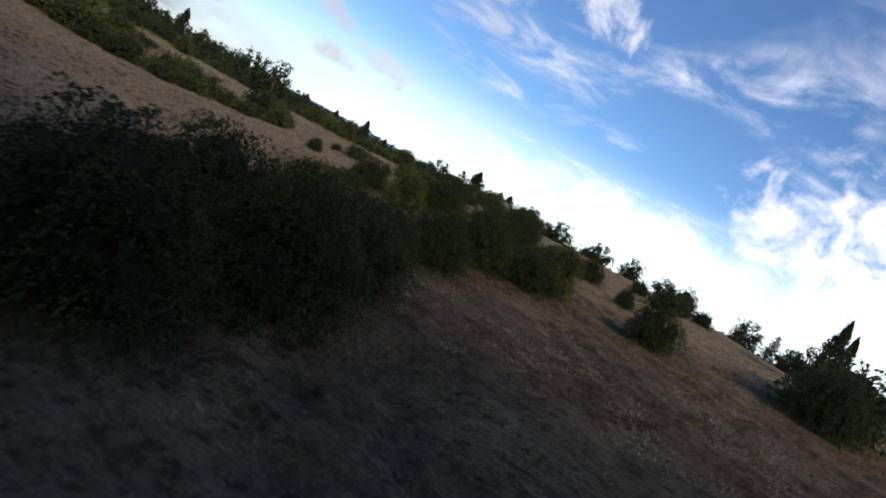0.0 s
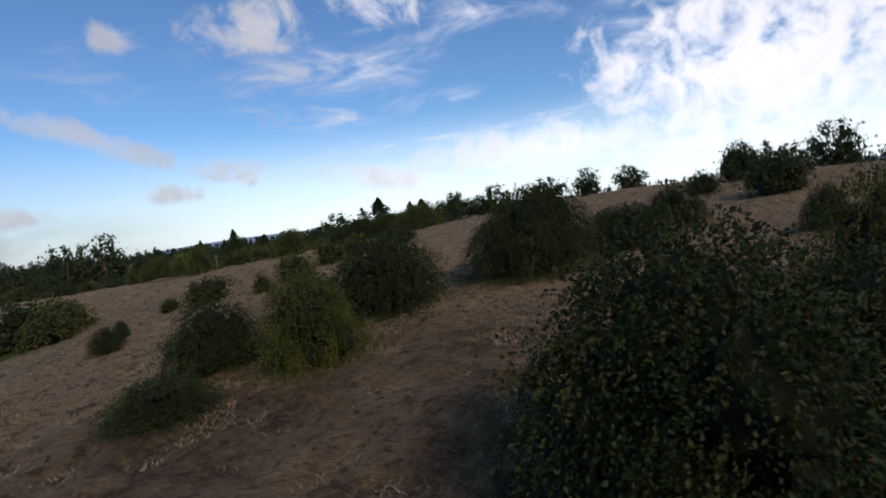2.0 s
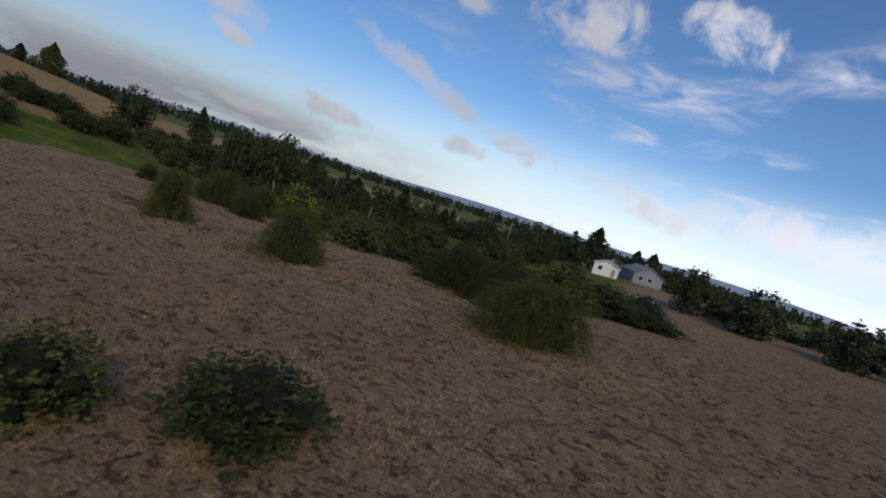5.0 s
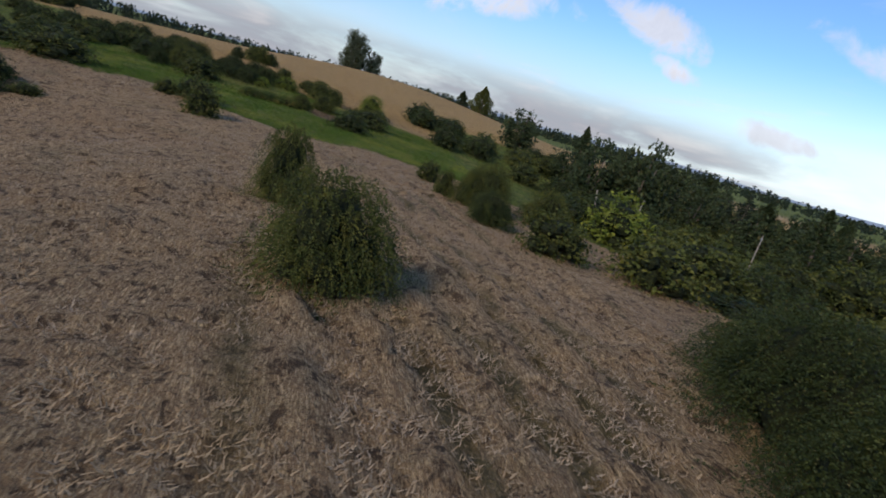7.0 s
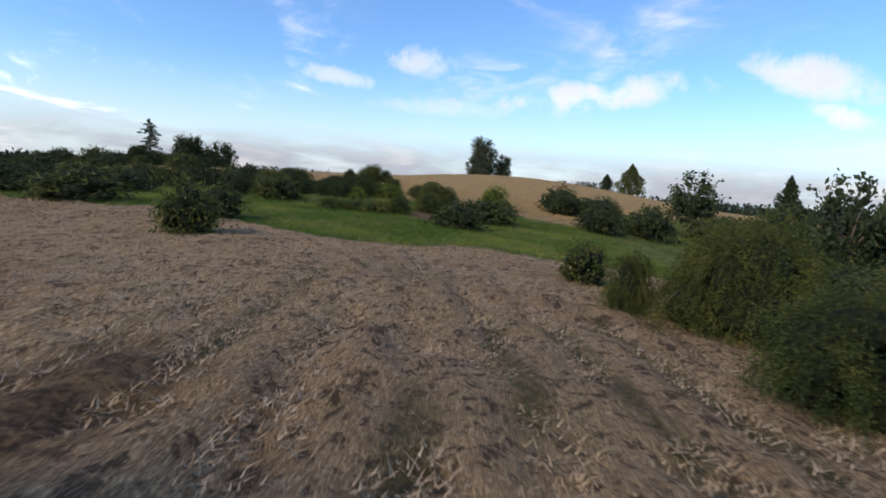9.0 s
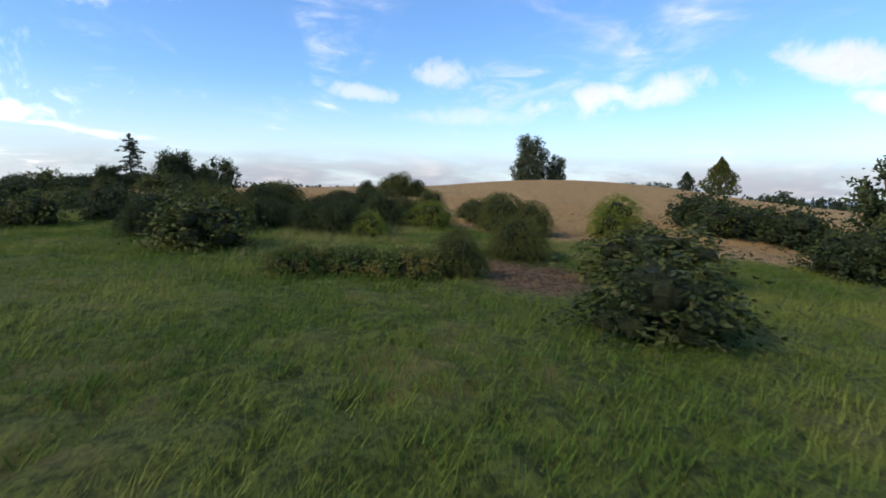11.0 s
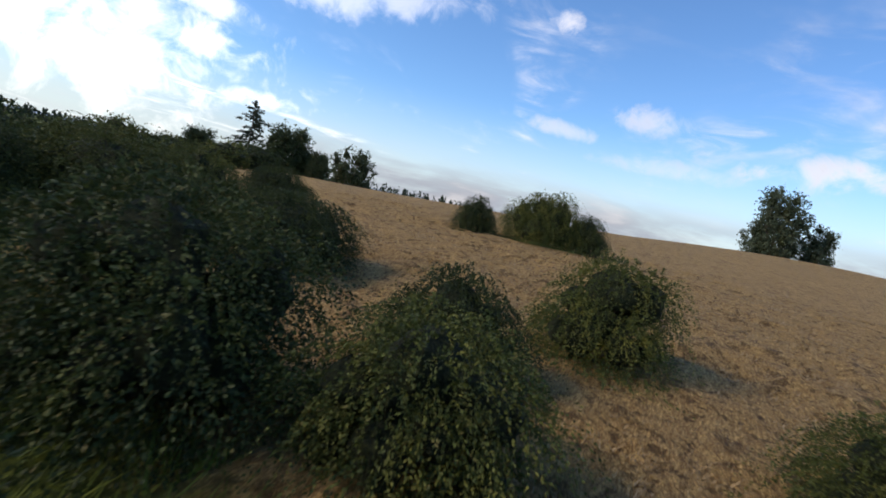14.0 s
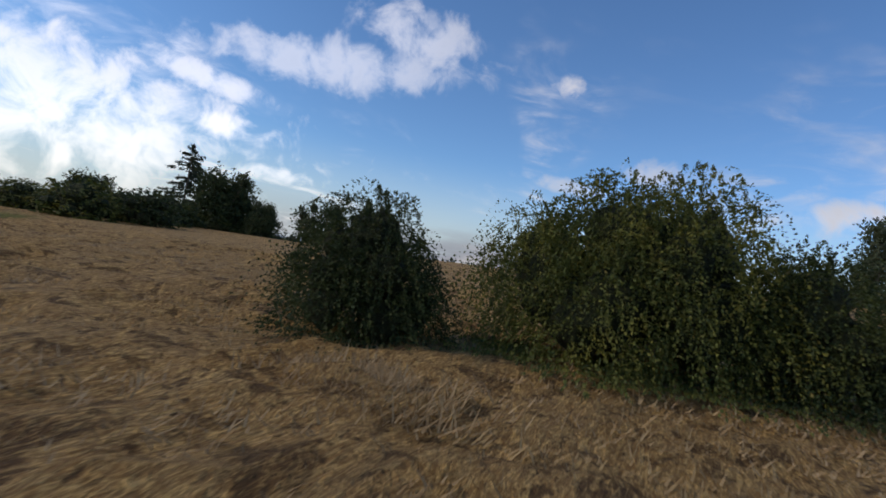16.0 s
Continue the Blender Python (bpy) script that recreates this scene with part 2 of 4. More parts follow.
def plain(name, a, b, scale=4.0, rough=0.8, stretch=(1, 1, 1)):
    m, g = material(name)
    n = g.noise(g.scaled(g.node("ShaderNodeTexCoord").outputs["Object"], stretch), scale, 5.0)
    return finish(m, g, g.mix(n, rgb(*a), rgb(*b)), rough, n, 0.3, 0.02)


BARK, GROUND = bark_material(), ground_material()
DRY = blade_material("dry_stalks", (0.26, 0.18, 0.105), (0.62, 0.49, 0.33), (0.48, 0.35, 0.20))
HAY = blade_material("hay_stalks", (0.26, 0.17, 0.08), (0.54, 0.40, 0.22), (0.40, 0.28, 0.13))
REED = blade_material("meadow_blades", (0.040, 0.085, 0.010), (0.130, 0.210, 0.024), (0.220, 0.245, 0.045))
SEED = blade_material("pale_seeding_grass", (0.16, 0.17, 0.05), (0.36, 0.33, 0.13), (0.27, 0.25, 0.09))
WHITE_WALL = plain("white_siding", (0.72, 0.71, 0.68), (0.82, 0.81, 0.78), 3.0, 0.7, (1, 1, 8))
GREY_WALL = plain("grey_siding", (0.20, 0.21, 0.23), (0.30, 0.31, 0.33), 3.0, 0.8, (1, 1, 8))
ROOF = plain("grey_shingle", (0.16, 0.165, 0.18), (0.26, 0.27, 0.30), 6.0, 0.9)
PALE_ROOF = plain("pale_roof", (0.50, 0.49, 0.47), (0.62, 0.61, 0.58), 5.0, 0.7)
POLE_WOOD = plain("weathered_pole", (0.22, 0.19, 0.16), (0.42, 0.38, 0.33), 5.0, 0.9, (6, 6, 0.6))
FRAME_PAINT = plain("white_paint", (0.78, 0.78, 0.76), (0.84, 0.84, 0.82), 5.0, 0.5)
# distance haze painted into the ridge's own colour
HAZE = plain("ridge_painted_haze", (0.30, 0.36, 0.42), (0.36, 0.42, 0.47), 0.004, 1.0)
glass_m, gg = material("window_glass")
GLASS = finish(glass_m, gg, rgb(0.03, 0.04, 0.05), 0.08)

# ---- terrain ----
HILL_STEP, HILL_R = 48.0, 37.2
HILLS = (
    (0.54, 2.56, 1.82, 1.46, 3.18, 3.92, 1.07),
    (-0.61, 0.73, 1.57, 3.93, 0.77, 1.93, 0.3),
    (-0.15, -1.47, -0.18, 1.98, -2.2, 4.2, 2.38),
    (0.57, 0.69, 1.05, 1.31, -1.9, 0.89, 0.01),
    (1.13, 0.71, 0.28, 0.61, -2, -1.64, -3.59),
    (1.01, 0.46, 2.15, 3.55, 1.13, 2.51, 0.2),
    (2.59, 2.03, 3.07, -0.89, -0.8, 1.23, 0.44),
    (2.91, 1.82, 3.03, 9.04, 6.76, 1.58, 0.17)
)
HILLS = np.array(HILLS)


def terrain(x, y):
    """The lie of the land: a grid of broad swells."""
    x, y = np.asarray(x, float), np.asarray(y, float)
    z = np.zeros(np.broadcast(x, y).shape)
    for j in range(HILLS.shape[0]):
        ey = np.exp(-((y - (-60 + HILL_STEP * j)) ** 2) / (2 * HILL_R**2))
        for i in range(HILLS.shape[1]):
            z = z + HILLS[j, i] * ey * np.exp(-((x - (-110 + HILL_STEP * i)) ** 2) / (2 * HILL_R**2))
    # the bushy dip beyond the brow of the upper field
    return z - 3.2 * np.exp(-(((x + 15) / 18) ** 2) - ((y - 56) / 17) ** 2)


def value_noise(x, y, seed=0):
    """Smooth noise from 0 to 1 with a cell of 1."""
    xi, yi = np.floor(x).astype(np.int64), np.floor(y).astype(np.int64)
    fx, fy = x - xi, y - yi
    fx, fy = fx * fx * (3 - 2 * fx), fy * fy * (3 - 2 * fy)

    def corner(a, b):
        n = (a * 374761393 + b * 668265263 + seed * 974711) & 0x7FFFFFFF
        n = ((n ^ (n >> 13)) * 1274126177) & 0x7FFFFFFF
        return ((n ^ (n >> 16)) & 0xFFFF) / 65535.0

    top = corner(xi, yi) * (1 - fx) + corner(xi + 1, yi) * fx
    low_ = corner(xi, yi + 1) * (1 - fx) + corner(xi + 1, yi + 1) * fx
    return top * (1 - fy) + low_ * fy


def step(v, lo, hi):
    t = np.clip((v - lo) / (hi - lo), 0, 1)
    return t * t * (3 - 2 * t)


def near_edge(x, y):
    """Where the mown field ends against the green hollow."""
    return 82 + 14 * step(-x, -22, 6) + 8 * np.exp(-(((x - 42) / 18) ** 2)) - 46 * step(x, 38, 70)


def green_zone(x, y):
    wob = (value_noise(x / 9, y / 9, 5) - 0.5) * 8
    far_edge = 146 - 4 * np.sin(x / 17) + 16 * step(-x, 2, 40) - 9 * step(x, 14, 26)
    a = step(y - near_edge(x, y) + wob, -3, 3) * (1 - step(y - far_edge + wob, -4, 4))
    slope = step(x - 52 + wob, -6, 6) * step(y, 15, 40) * (1 - step(y, 165, 195))
    west = step(-x - 24 + wob, -6, 8) * step(y, 92, 110) * (1 - step(y, 190, 215)) * step(-x - 10 - (y - 140) * 0.55, 0, 14)
    dip = 1 - step(np.hypot((x + 19) / 13, (y - 53) / 19) + wob / 25, 0.8, 1.1)
    return np.clip(np.maximum(np.maximum(np.maximum(a, dip), 0.8 * slope), 0.7 * west), 0, 1)


HEAP = (-2.7, 179.4)


def ground():
    xs = np.concatenate([-np.geomspace(4200, 104, 14), np.arange(-100, 84, 0.42), np.geomspace(86, 4200, 16)])
    ys = np.concatenate([-np.geomspace(4200, 42, 16), np.arange(-40, 200, 0.42), np.geomspace(203, 4200, 20)])
    x, y = np.meshgrid(xs, ys)
    z = terrain(x, y)
    inside = step(x, -112, -96) * (1 - step(x, 78, 90)) * step(y, -48, -38) * (1 - step(y, 194, 208))
    rough = 0.20 * (value_noise(x / 4.2, y / 4.2, 1) - 0.5) + 0.24 * (value_noise(x / 1.5, y / 1.5, 2) - 0.5)
    # clods and matted straw, cut by narrow gaps
    clod = 1 - np.abs(2 * value_noise(x / 0.95 + 0.6 * value_noise(x / 2.1, y / 2.1, 21), y / 1.25, 3) - 1)
    rough = rough + 0.42 * (clod - 0.6) * (0.35 + 1.1 * value_noise(x / 7, y / 7, 22))
    row_zone = step(x, 17, 21) * (1 - step(x, 36, 40)) * step(y, 12, 24) * (1 - step(y, 66, 82))
    wave = np.sin(2 * math.pi * (x + 0.10 * y + 0.5 * value_noise(x / 6, y / 9, 23)) / 2.3)
    z = z + (rough + 0.16 * wave * row_zone * (0.3 + 1.1 * value_noise(x / 3, y / 6, 8))) * inside
    # the straw heap before the crest bushes
    z = z + 0.26 * np.exp(-(((x - HEAP[0]) / 0.9) ** 2 + ((y - HEAP[1]) / 0.6) ** 2))
    # rutted bank beside the first hedge
    z = z + 0.10 * np.sin(2 * math.pi * (y - 0.35 * x) / 1.9) * step(y, -24, -19) * (1 - step(y, -9, -6)) * step(x, -62, -56) * (1 - step(x, -38, -32))
    nx = len(xs)
    idx = np.arange(len(xs) * len(ys)).reshape(len(ys), nx)
    faces = np.stack([idx[:-1, :-1], idx[:-1, 1:], idx[1:, 1:], idx[1:, :-1]], -1).reshape(-1, 4)
    me = bpy.data.meshes.new("ground")
    me.from_pydata(np.stack([x, y, z], -1).reshape(-1, 3), [], faces.tolist())
    me.polygons.foreach_set("use_smooth", np.ones(len(faces), bool))
    green = green_zone(x, y)
    far_out = step(np.hypot(x - 0, y - 120), 260, 420)
    gold = step(y, 128, 150) * (1 - far_out)
    # dark ground in the hollow and upper field, part soil, part painted shade
    bare_shade = np.exp(-(((x - 21.5) / 4.6) ** 2 + ((y - 118) / 7.0) ** 2)) * 1.0 + 0.62 * step(-x, 12, 40) * (1 - step(y, 10, 30))
    # the field bush's cast shadow, painted on the ground as a dark patch
    bare_shade = np.maximum(bare_shade, 0.85 * np.exp(-(((x - 20.3) / 3.0) ** 2 + ((y - 50.5) / 6.0) ** 2)))
    green = np.maximum(green, far_out * 0.75)
    row = row_zone * step(-wave, 0.15, 0.8) * step(value_noise(x / 2.2, y / 7, 24), 0.38, 0.62)
    for key, val in (("green", green), ("gold", gold), ("bare_shade", bare_shade), ("row", row)):
        me.attributes.new(key, "FLOAT", "POINT").data.foreach_set("value", np.ascontiguousarray(val, dtype=np.float32).ravel())
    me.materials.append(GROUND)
    return tagged(new("ground", me), "rolling field of mown dry straw with a green hollow", "ground", kind="structure")


GROUND_OBJECT = ground()

# ---- plants ----
rng = np.random.default_rng(7)


def mesh_of(name, verts, faces, mat, smooth=False):
    me = bpy.data.meshes.new(name)
    me.from_pydata(verts, [], faces)
    if smooth:
        me.polygons.foreach_set("use_smooth", np.ones(len(faces), bool))
    me.materials.append(mat)
    return me


def unit(v):
    return v / np.maximum(np.linalg.norm(v, axis=-1, keepdims=True), 1e-9)


def leaf_quads(at, along, size, slim=0.55):
    """Rhombic leaves: a base, two sides and a tip each."""
    n = len(at)
    side = unit(np.cross(along, unit(rng.normal(size=(n, 3)))))
    size = np.broadcast_to(np.asarray(size, float), (n,))[:, None]
    fold = np.cross(side, along) * size * 0.12
    v = np.stack([at - along * size * 0.5, at + side * size * slim * 0.5 + fold, at + along * size * 0.5, at - side * size * slim * 0.5 + fold], 1)
    f = np.arange(4 * n).reshape(n, 4)
    return v.reshape(-1, 3), f


def tube(points, radii, sides=6):
    """A tapered limb along points."""
    points, verts, faces = np.asarray(points, float), [], []
    for k, p in enumerate(points):
        d = unit(points[min(k + 1, len(points) - 1)] - points[max(k - 1, 0)])
        a = unit(np.cross(d, (0.31, 0.93, 0.2)))
        b = np.cross(d, a)
        for s in range(sides):
            w = 2 * math.pi * s / sides
            verts.append(p + radii[k] * (math.cos(w) * a + math.sin(w) * b))
    for k in range(len(points) - 1):
        for s in range(sides):
            i, j = k * sides + s, k * sides + (s + 1) % sides
            faces.append((i, j, j + sides, i + sides))
    faces.append(tuple(range(sides))[::-1])
    return verts, faces


def join(pieces):
    verts, faces, base = [], [], 0
    for v, f in pieces:
        verts.extend([tuple(p) for p in v])
        faces.extend([tuple(int(i) + base for i in q) for q in f])
        base += len(v)
    return verts, faces


def lobes_in(width, height, count, bottom, top_heavy=0.0):
    """Uneven lobes that make up a crown."""
    out = []
    for k in range(count):
        a = 2.4 * k + rng.uniform(-0.5, 0.5)
        r = math.sqrt((k + 0.4) / count) * width * 0.34
        u = rng.uniform(0, 1)
        dome = 1 - (r / (width * 0.5)) ** 2 * (0.75 - 0.4 * top_heavy)
        c = np.array([r * math.cos(a), r * math.sin(a), bottom + (height - bottom) * (0.22 + 0.50 * u) * dome])
        rad = width * rng.uniform(0.17, 0.27)
        out.append((c, np.array([rad, rad, rad * rng.uniform(0.75, 1.15)])))
    for k in range(6):
        a, rad = 1.05 * k + rng.uniform(-0.2, 0.2), width * rng.uniform(0.15, 0.21)
        out.append((np.array([(width * 0.48 - rad) * math.cos(a), (width * 0.48 - rad) * math.sin(a), rad * rng.uniform(0.7, 1.3)]), np.array([rad, rad, rad * 1.1])))
    out.append((np.array([0, 0, bottom + (height - bottom) * 0.62]), np.array([width * 0.31, width * 0.31, (height - bottom) * 0.34])))
    out.append((np.array([0, 0, bottom + (height - bottom) * 0.30]), np.array([width * 0.40, width * 0.40, (height - bottom) * 0.30])))
    return out


def tree_lobes(width, height, count, bottom):
    """Lobes stacked round a trunk, widest below the middle, with gaps between them."""
    out = []
    for k in range(count):
        u = (k + 0.6) / count
        prof = 0.82 + 0.18 * math.sin(math.pi * min(1.0, 0.2 + u * 0.7)) - 0.30 * u**5
        a = 2.4 * k + rng.uniform(-0.6, 0.6)
        r = width * 0.37 * prof * rng.uniform(0.45, 1.0)
        rad = width * rng.uniform(0.15, 0.23) * prof
        out.append((np.array([r * math.cos(a), r * math.sin(a), bottom + (height - bottom - rad) * u]), np.array([rad, rad, rad * rng.uniform(0.8, 1.2)])))
    return out


def crown_mesh(name, width, height, sprays, per, leaf, mat, bottom=0.15, lobes=9, reach=0.5, droop=0.7, top_heavy=0.0, slim=0.62, core=0.60, tight=0.55, stray=0.75):
    """Sprays of leaves that arch out of uneven lobes and hang at their ends."""
    balls = tree_lobes(width, height, lobes, bottom) if top_heavy else lobes_in(width, height, lobes, bottom)
    # sprays grow from the outside of the lobes only
    many = sprays * 6
    cs, rs = np.array([b[0] for b in balls]), np.array([b[1] for b in balls])
    pick = rng.choice(len(balls), many, p=(rs[:, 0] ** 2) / (rs[:, 0] ** 2).sum())
    way_out = unit(rng.normal(size=(many, 3)) + (0, 0, 0.15))
    spot = cs[pick] + way_out * rs[pick] * rng.uniform(0.52, 1.02, (many, 1))
    depth = (((spot[:, None] - cs[None]) / rs[None]) ** 2).sum(-1)
    depth[np.arange(many), pick] = 9.0
    free = np.nonzero((depth.min(1) > 0.6) & (spot[:, 2] > 0.05))[0][:sprays]
    sprays = len(free)
    out, start = way_out[free], spot[free]
    start[:, 2] = np.maximum(start[:, 2], bottom * rng.uniform(0.3, 1.0, sprays))
    length = reach * rng.uniform(0.45, 1.2, sprays) * np.where(rng.uniform(size=sprays) < 0.22, 2.1, 1.0)
    s = (np.arange(per) + 0.5) / per
    head = unit(out + rng.normal(size=(sprays, 3)) * 0.35 + (0, 0, 0.25))
    p = start[:, None] + head[:, None] * (s[None, :, None] * length[:, None, None])
    p[:, :, 2] -= droop * length[:, None] * s[None] ** 2
    p = p + rng.normal(size=p.shape) * leaf * tight
    p[:, :, 2] = np.maximum(p[:, :, 2], 0.05)
    along = unit(head[:, None] * np.ones((1, per, 1)) + rng.normal(size=p.shape) * stray - np.array([0, 0, 1]) * (droop * s)[None, :, None])
    size = leaf * rng.uniform(0.6, 1.35, (sprays, per))
    v, f = leaf_quads(p.reshape(-1, 3), along.reshape(-1, 3), size.ravel(), slim)
    # closed lumps coloured near black, standing in for the crown's inner shade behind the sprays
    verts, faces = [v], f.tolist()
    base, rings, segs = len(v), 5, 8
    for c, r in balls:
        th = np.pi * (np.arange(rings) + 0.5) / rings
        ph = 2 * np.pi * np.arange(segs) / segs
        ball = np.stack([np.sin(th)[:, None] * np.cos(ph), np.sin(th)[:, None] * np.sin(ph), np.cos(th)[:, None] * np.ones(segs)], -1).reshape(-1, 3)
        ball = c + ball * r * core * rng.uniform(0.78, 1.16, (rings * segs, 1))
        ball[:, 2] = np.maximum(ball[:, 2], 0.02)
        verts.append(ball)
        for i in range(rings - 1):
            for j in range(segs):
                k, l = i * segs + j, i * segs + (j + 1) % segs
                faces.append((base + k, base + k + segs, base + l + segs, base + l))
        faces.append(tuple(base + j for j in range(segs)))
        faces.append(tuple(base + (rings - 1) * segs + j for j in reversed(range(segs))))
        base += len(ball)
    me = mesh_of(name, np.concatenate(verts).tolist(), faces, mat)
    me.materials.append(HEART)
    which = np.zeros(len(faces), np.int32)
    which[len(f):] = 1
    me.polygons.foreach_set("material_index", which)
    return me, balls


def limb_mesh(name, balls, thick, base_spread=0.12, lift=0.0):
    pieces = []
    for c, r in balls:
        foot = np.array([rng.uniform(-1, 1) * base_spread, rng.uniform(-1, 1) * base_spread, -0.25])
        mid = foot * 0.5 + c * 0.5 + rng.normal(size=3) * 0.06 * np.linalg.norm(c)
        mid[2] = max(mid[2], c[2] * 0.45 + lift)
        tip = c + unit(c - foot) * r * 0.55
        pieces.append(tube([foot, foot * 0.7 + mid * 0.3, mid, c, tip], [thick, thick * 0.85, thick * 0.6, thick * 0.35, thick * 0.08], 5))
    v, f = join(pieces)
    return mesh_of(name, v, f, BARK, True)


class Kind:
    """A plant built once; set() puts copies of it where they stand."""

    def __init__(self, name, width, height, meshes, label, category):
        self.name, self.width, self.height, self.label, self.category = name, width, height, label, category
        self.meshes, self.first = meshes, None

    def set(self, x, y, width, height, turn, group="", label="", sink=0.06, z=None):
        z = float(terrain(x, y)) - sink if z is None else z
        m = Matrix.Translation((x, y, z)) @ Matrix.Rotation(turn, 4, "Z") @ Matrix.Diagonal((width / self.width, width / self.width, height / self.height, 1))
        if self.first is None:
            ob = new(self.name)
            for part_name, me in self.meshes:
                new(part_name, me).parent = ob
            ob.matrix_basis = m
            self.first = tagged(ob, self.label, self.category)
        else:
            made = self.first.copy()
            scene.collection.objects.link(made)
            made.matrix_basis = m
            for kid in self.first.children:
                c = kid.copy()
                scene.collection.objects.link(c)
                c.parent = made
            ob = made
        return tagged(ob, label or self.label, self.category, group)


def bush_kind(tone, sprays, per, leaf, label, name="hawthorn_bush", width=4.2, height=3.6, **more):
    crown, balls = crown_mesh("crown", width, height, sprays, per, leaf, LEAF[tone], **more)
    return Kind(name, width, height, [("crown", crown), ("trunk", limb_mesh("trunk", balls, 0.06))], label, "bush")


NEAR = {
    "dark": [bush_kind("dark", 1500, 22, 0.075, "dense dark green hawthorn bush standing in dry grass", reach=0.95, droop=1.2, tight=0.32, stray=0.45) for _ in range(3)],
    "olive": [bush_kind("olive", 1400, 22, 0.075, "olive green hawthorn bush with arching sprays in dry grass", reach=1.0, droop=1.25, tight=0.32, stray=0.45) for _ in range(3)],
    "bright": [bush_kind("bright", 1400, 20, 0.08, "yellow-green leafy bush among darker hawthorns", reach=0.85, tight=0.4, stray=0.55) for _ in range(1)],
    "bramble": [bush_kind("bramble", 800, 13, 0.14, "low bramble thicket with browning leaves over green grass", name="bramble_thicket", width=4.0, height=2.0, reach=0.8, bottom=0.05, lobes=12) for _ in range(2)],
}
FAR = {
    "dark": [bush_kind("dark", 250, 7, 0.25, "dark green hawthorn bush at the edge of the hollow", reach=0.75) for _ in range(2)],
    "olive": [bush_kind("olive", 250, 7, 0.25, "olive green bush on the grassy slope", reach=0.75) for _ in range(2)],
    "bright": [bush_kind("bright", 250, 7, 0.25, "yellow-green bush on the grassy slope", reach=0.7) for _ in range(1)],
}
GREAT = {tone: bush_kind(tone, 2900, 23, 0.08, "broad " + tone + " green hawthorn bush with hanging sprays in dry grass", width=6.8, height=4.3, lobes=14, reach=1.1, droop=1.25, tight=0.32, stray=0.45) for tone in ("dark", "olive")}
count_ = [0]


def bush(tone, x, y, width, height, group, near=False):
    pool = (NEAR if near else FAR)[tone]
    count_[0] += 1
    k = pool[count_[0] % len(pool)]
    if near and width > 5.4 and tone in GREAT:
        k = GREAT[tone]
    return k.set(x, y, width, height, count_[0] * 2.399, group)


# x, y, width, height of each bush
# on the crest
for tone, x, y, width, height, near in (
    ("dark", -5.1, 182.5, 3.5, 3.4, True),
    ("olive", -0.4, 186.4, 6.4, 4.7, True),
    ("dark", 3.6, 187.2, 3.9, 3.6, True),
):
    bush(tone, x, y, width, height, "bushes on the hay hillside", near)

# hedge above the hollow
for tone, x, y, width, height, near in (
    ("olive", 10.1, 155.5, 3.9, 3.2, True),
    ("dark", -1.8, 155.2, 5.6, 2.8, True),
    ("olive", 8.7, 146.6, 3.8, 2.7, True),
    ("olive", -10.7, 153.4, 8.9, 3.9, True),
    ("olive", -13.5, 160.5, 5.0, 3.8, True),
    ("bright", 12.2, 140.8, 4.9, 2.9, True),
    ("dark", 7.3, 139.6, 4.0, 4.2, True),
    ("dark", 4.4, 145.2, 4.8, 3.9, True),
    ("dark", 0.7, 141.5, 4.4, 3.2, True),
    ("dark", 7.4, 150.6, 3.3, 2.6, True),
    ("olive", 16.2, 150.6, 3.6, 2.5, True),
    ("olive", 18.9, 150.0, 4.2, 3.4, True),
    ("olive", -17.0, 164.4, 4.8, 2.6, False),
    ("dark", -18.1, 172.1, 5.5, 2.8, True),
):
    bush(tone, x, y, width, height, "bushes on the hay hillside", near)

# in the hollow
for tone, x, y, width, height, near in (
    ("dark", -12.9, 141.4, 4.6, 3.7, False),
    ("olive", -7.8, 140.5, 3.9, 2.6, False),
    ("dark", 2.1, 133.9, 3.5, 2.8, True),
    ("bright", 8.1, 131.1, 3.0, 2.5, True),
    ("olive", 17.0, 145.4, 2.7, 2.9, False),
    ("olive", 19.8, 140.7, 5.4, 4.2, True),
    ("olive", 22.6, 139.1, 4.0, 3.7, True),
    ("bright", 31.5, 142.0, 5.3, 4.7, True),
    ("dark", 48.8, 171.1, 4.7, 2.5, False),
    ("olive", 56.5, 172.5, 3.3, 2.8, False),
    ("olive", 32.6, 135.9, 4.4, 2.7, True),
    ("olive", 20.8, 124.8, 4.4, 3.4, True),
    ("olive", 16.4, 124.0, 2.9, 2.3, True),
    ("bramble", 10.8, 115.4, 4.1, 1.4, True),
    ("bramble", 8.2, 113.6, 3.3, 1.5, True),
    ("bramble", 14.3, 114.8, 3.8, 1.6, True),
    ("olive", 17.2, 115.9, 2.9, 2.7, True),
    ("dark", -10.2, 126.7, 3.4, 3.3, True),
    ("olive", -6.9, 128.4, 2.9, 1.1, True),
):
    bush(tone, x, y, width, height, "bushes round the green hollow", near)

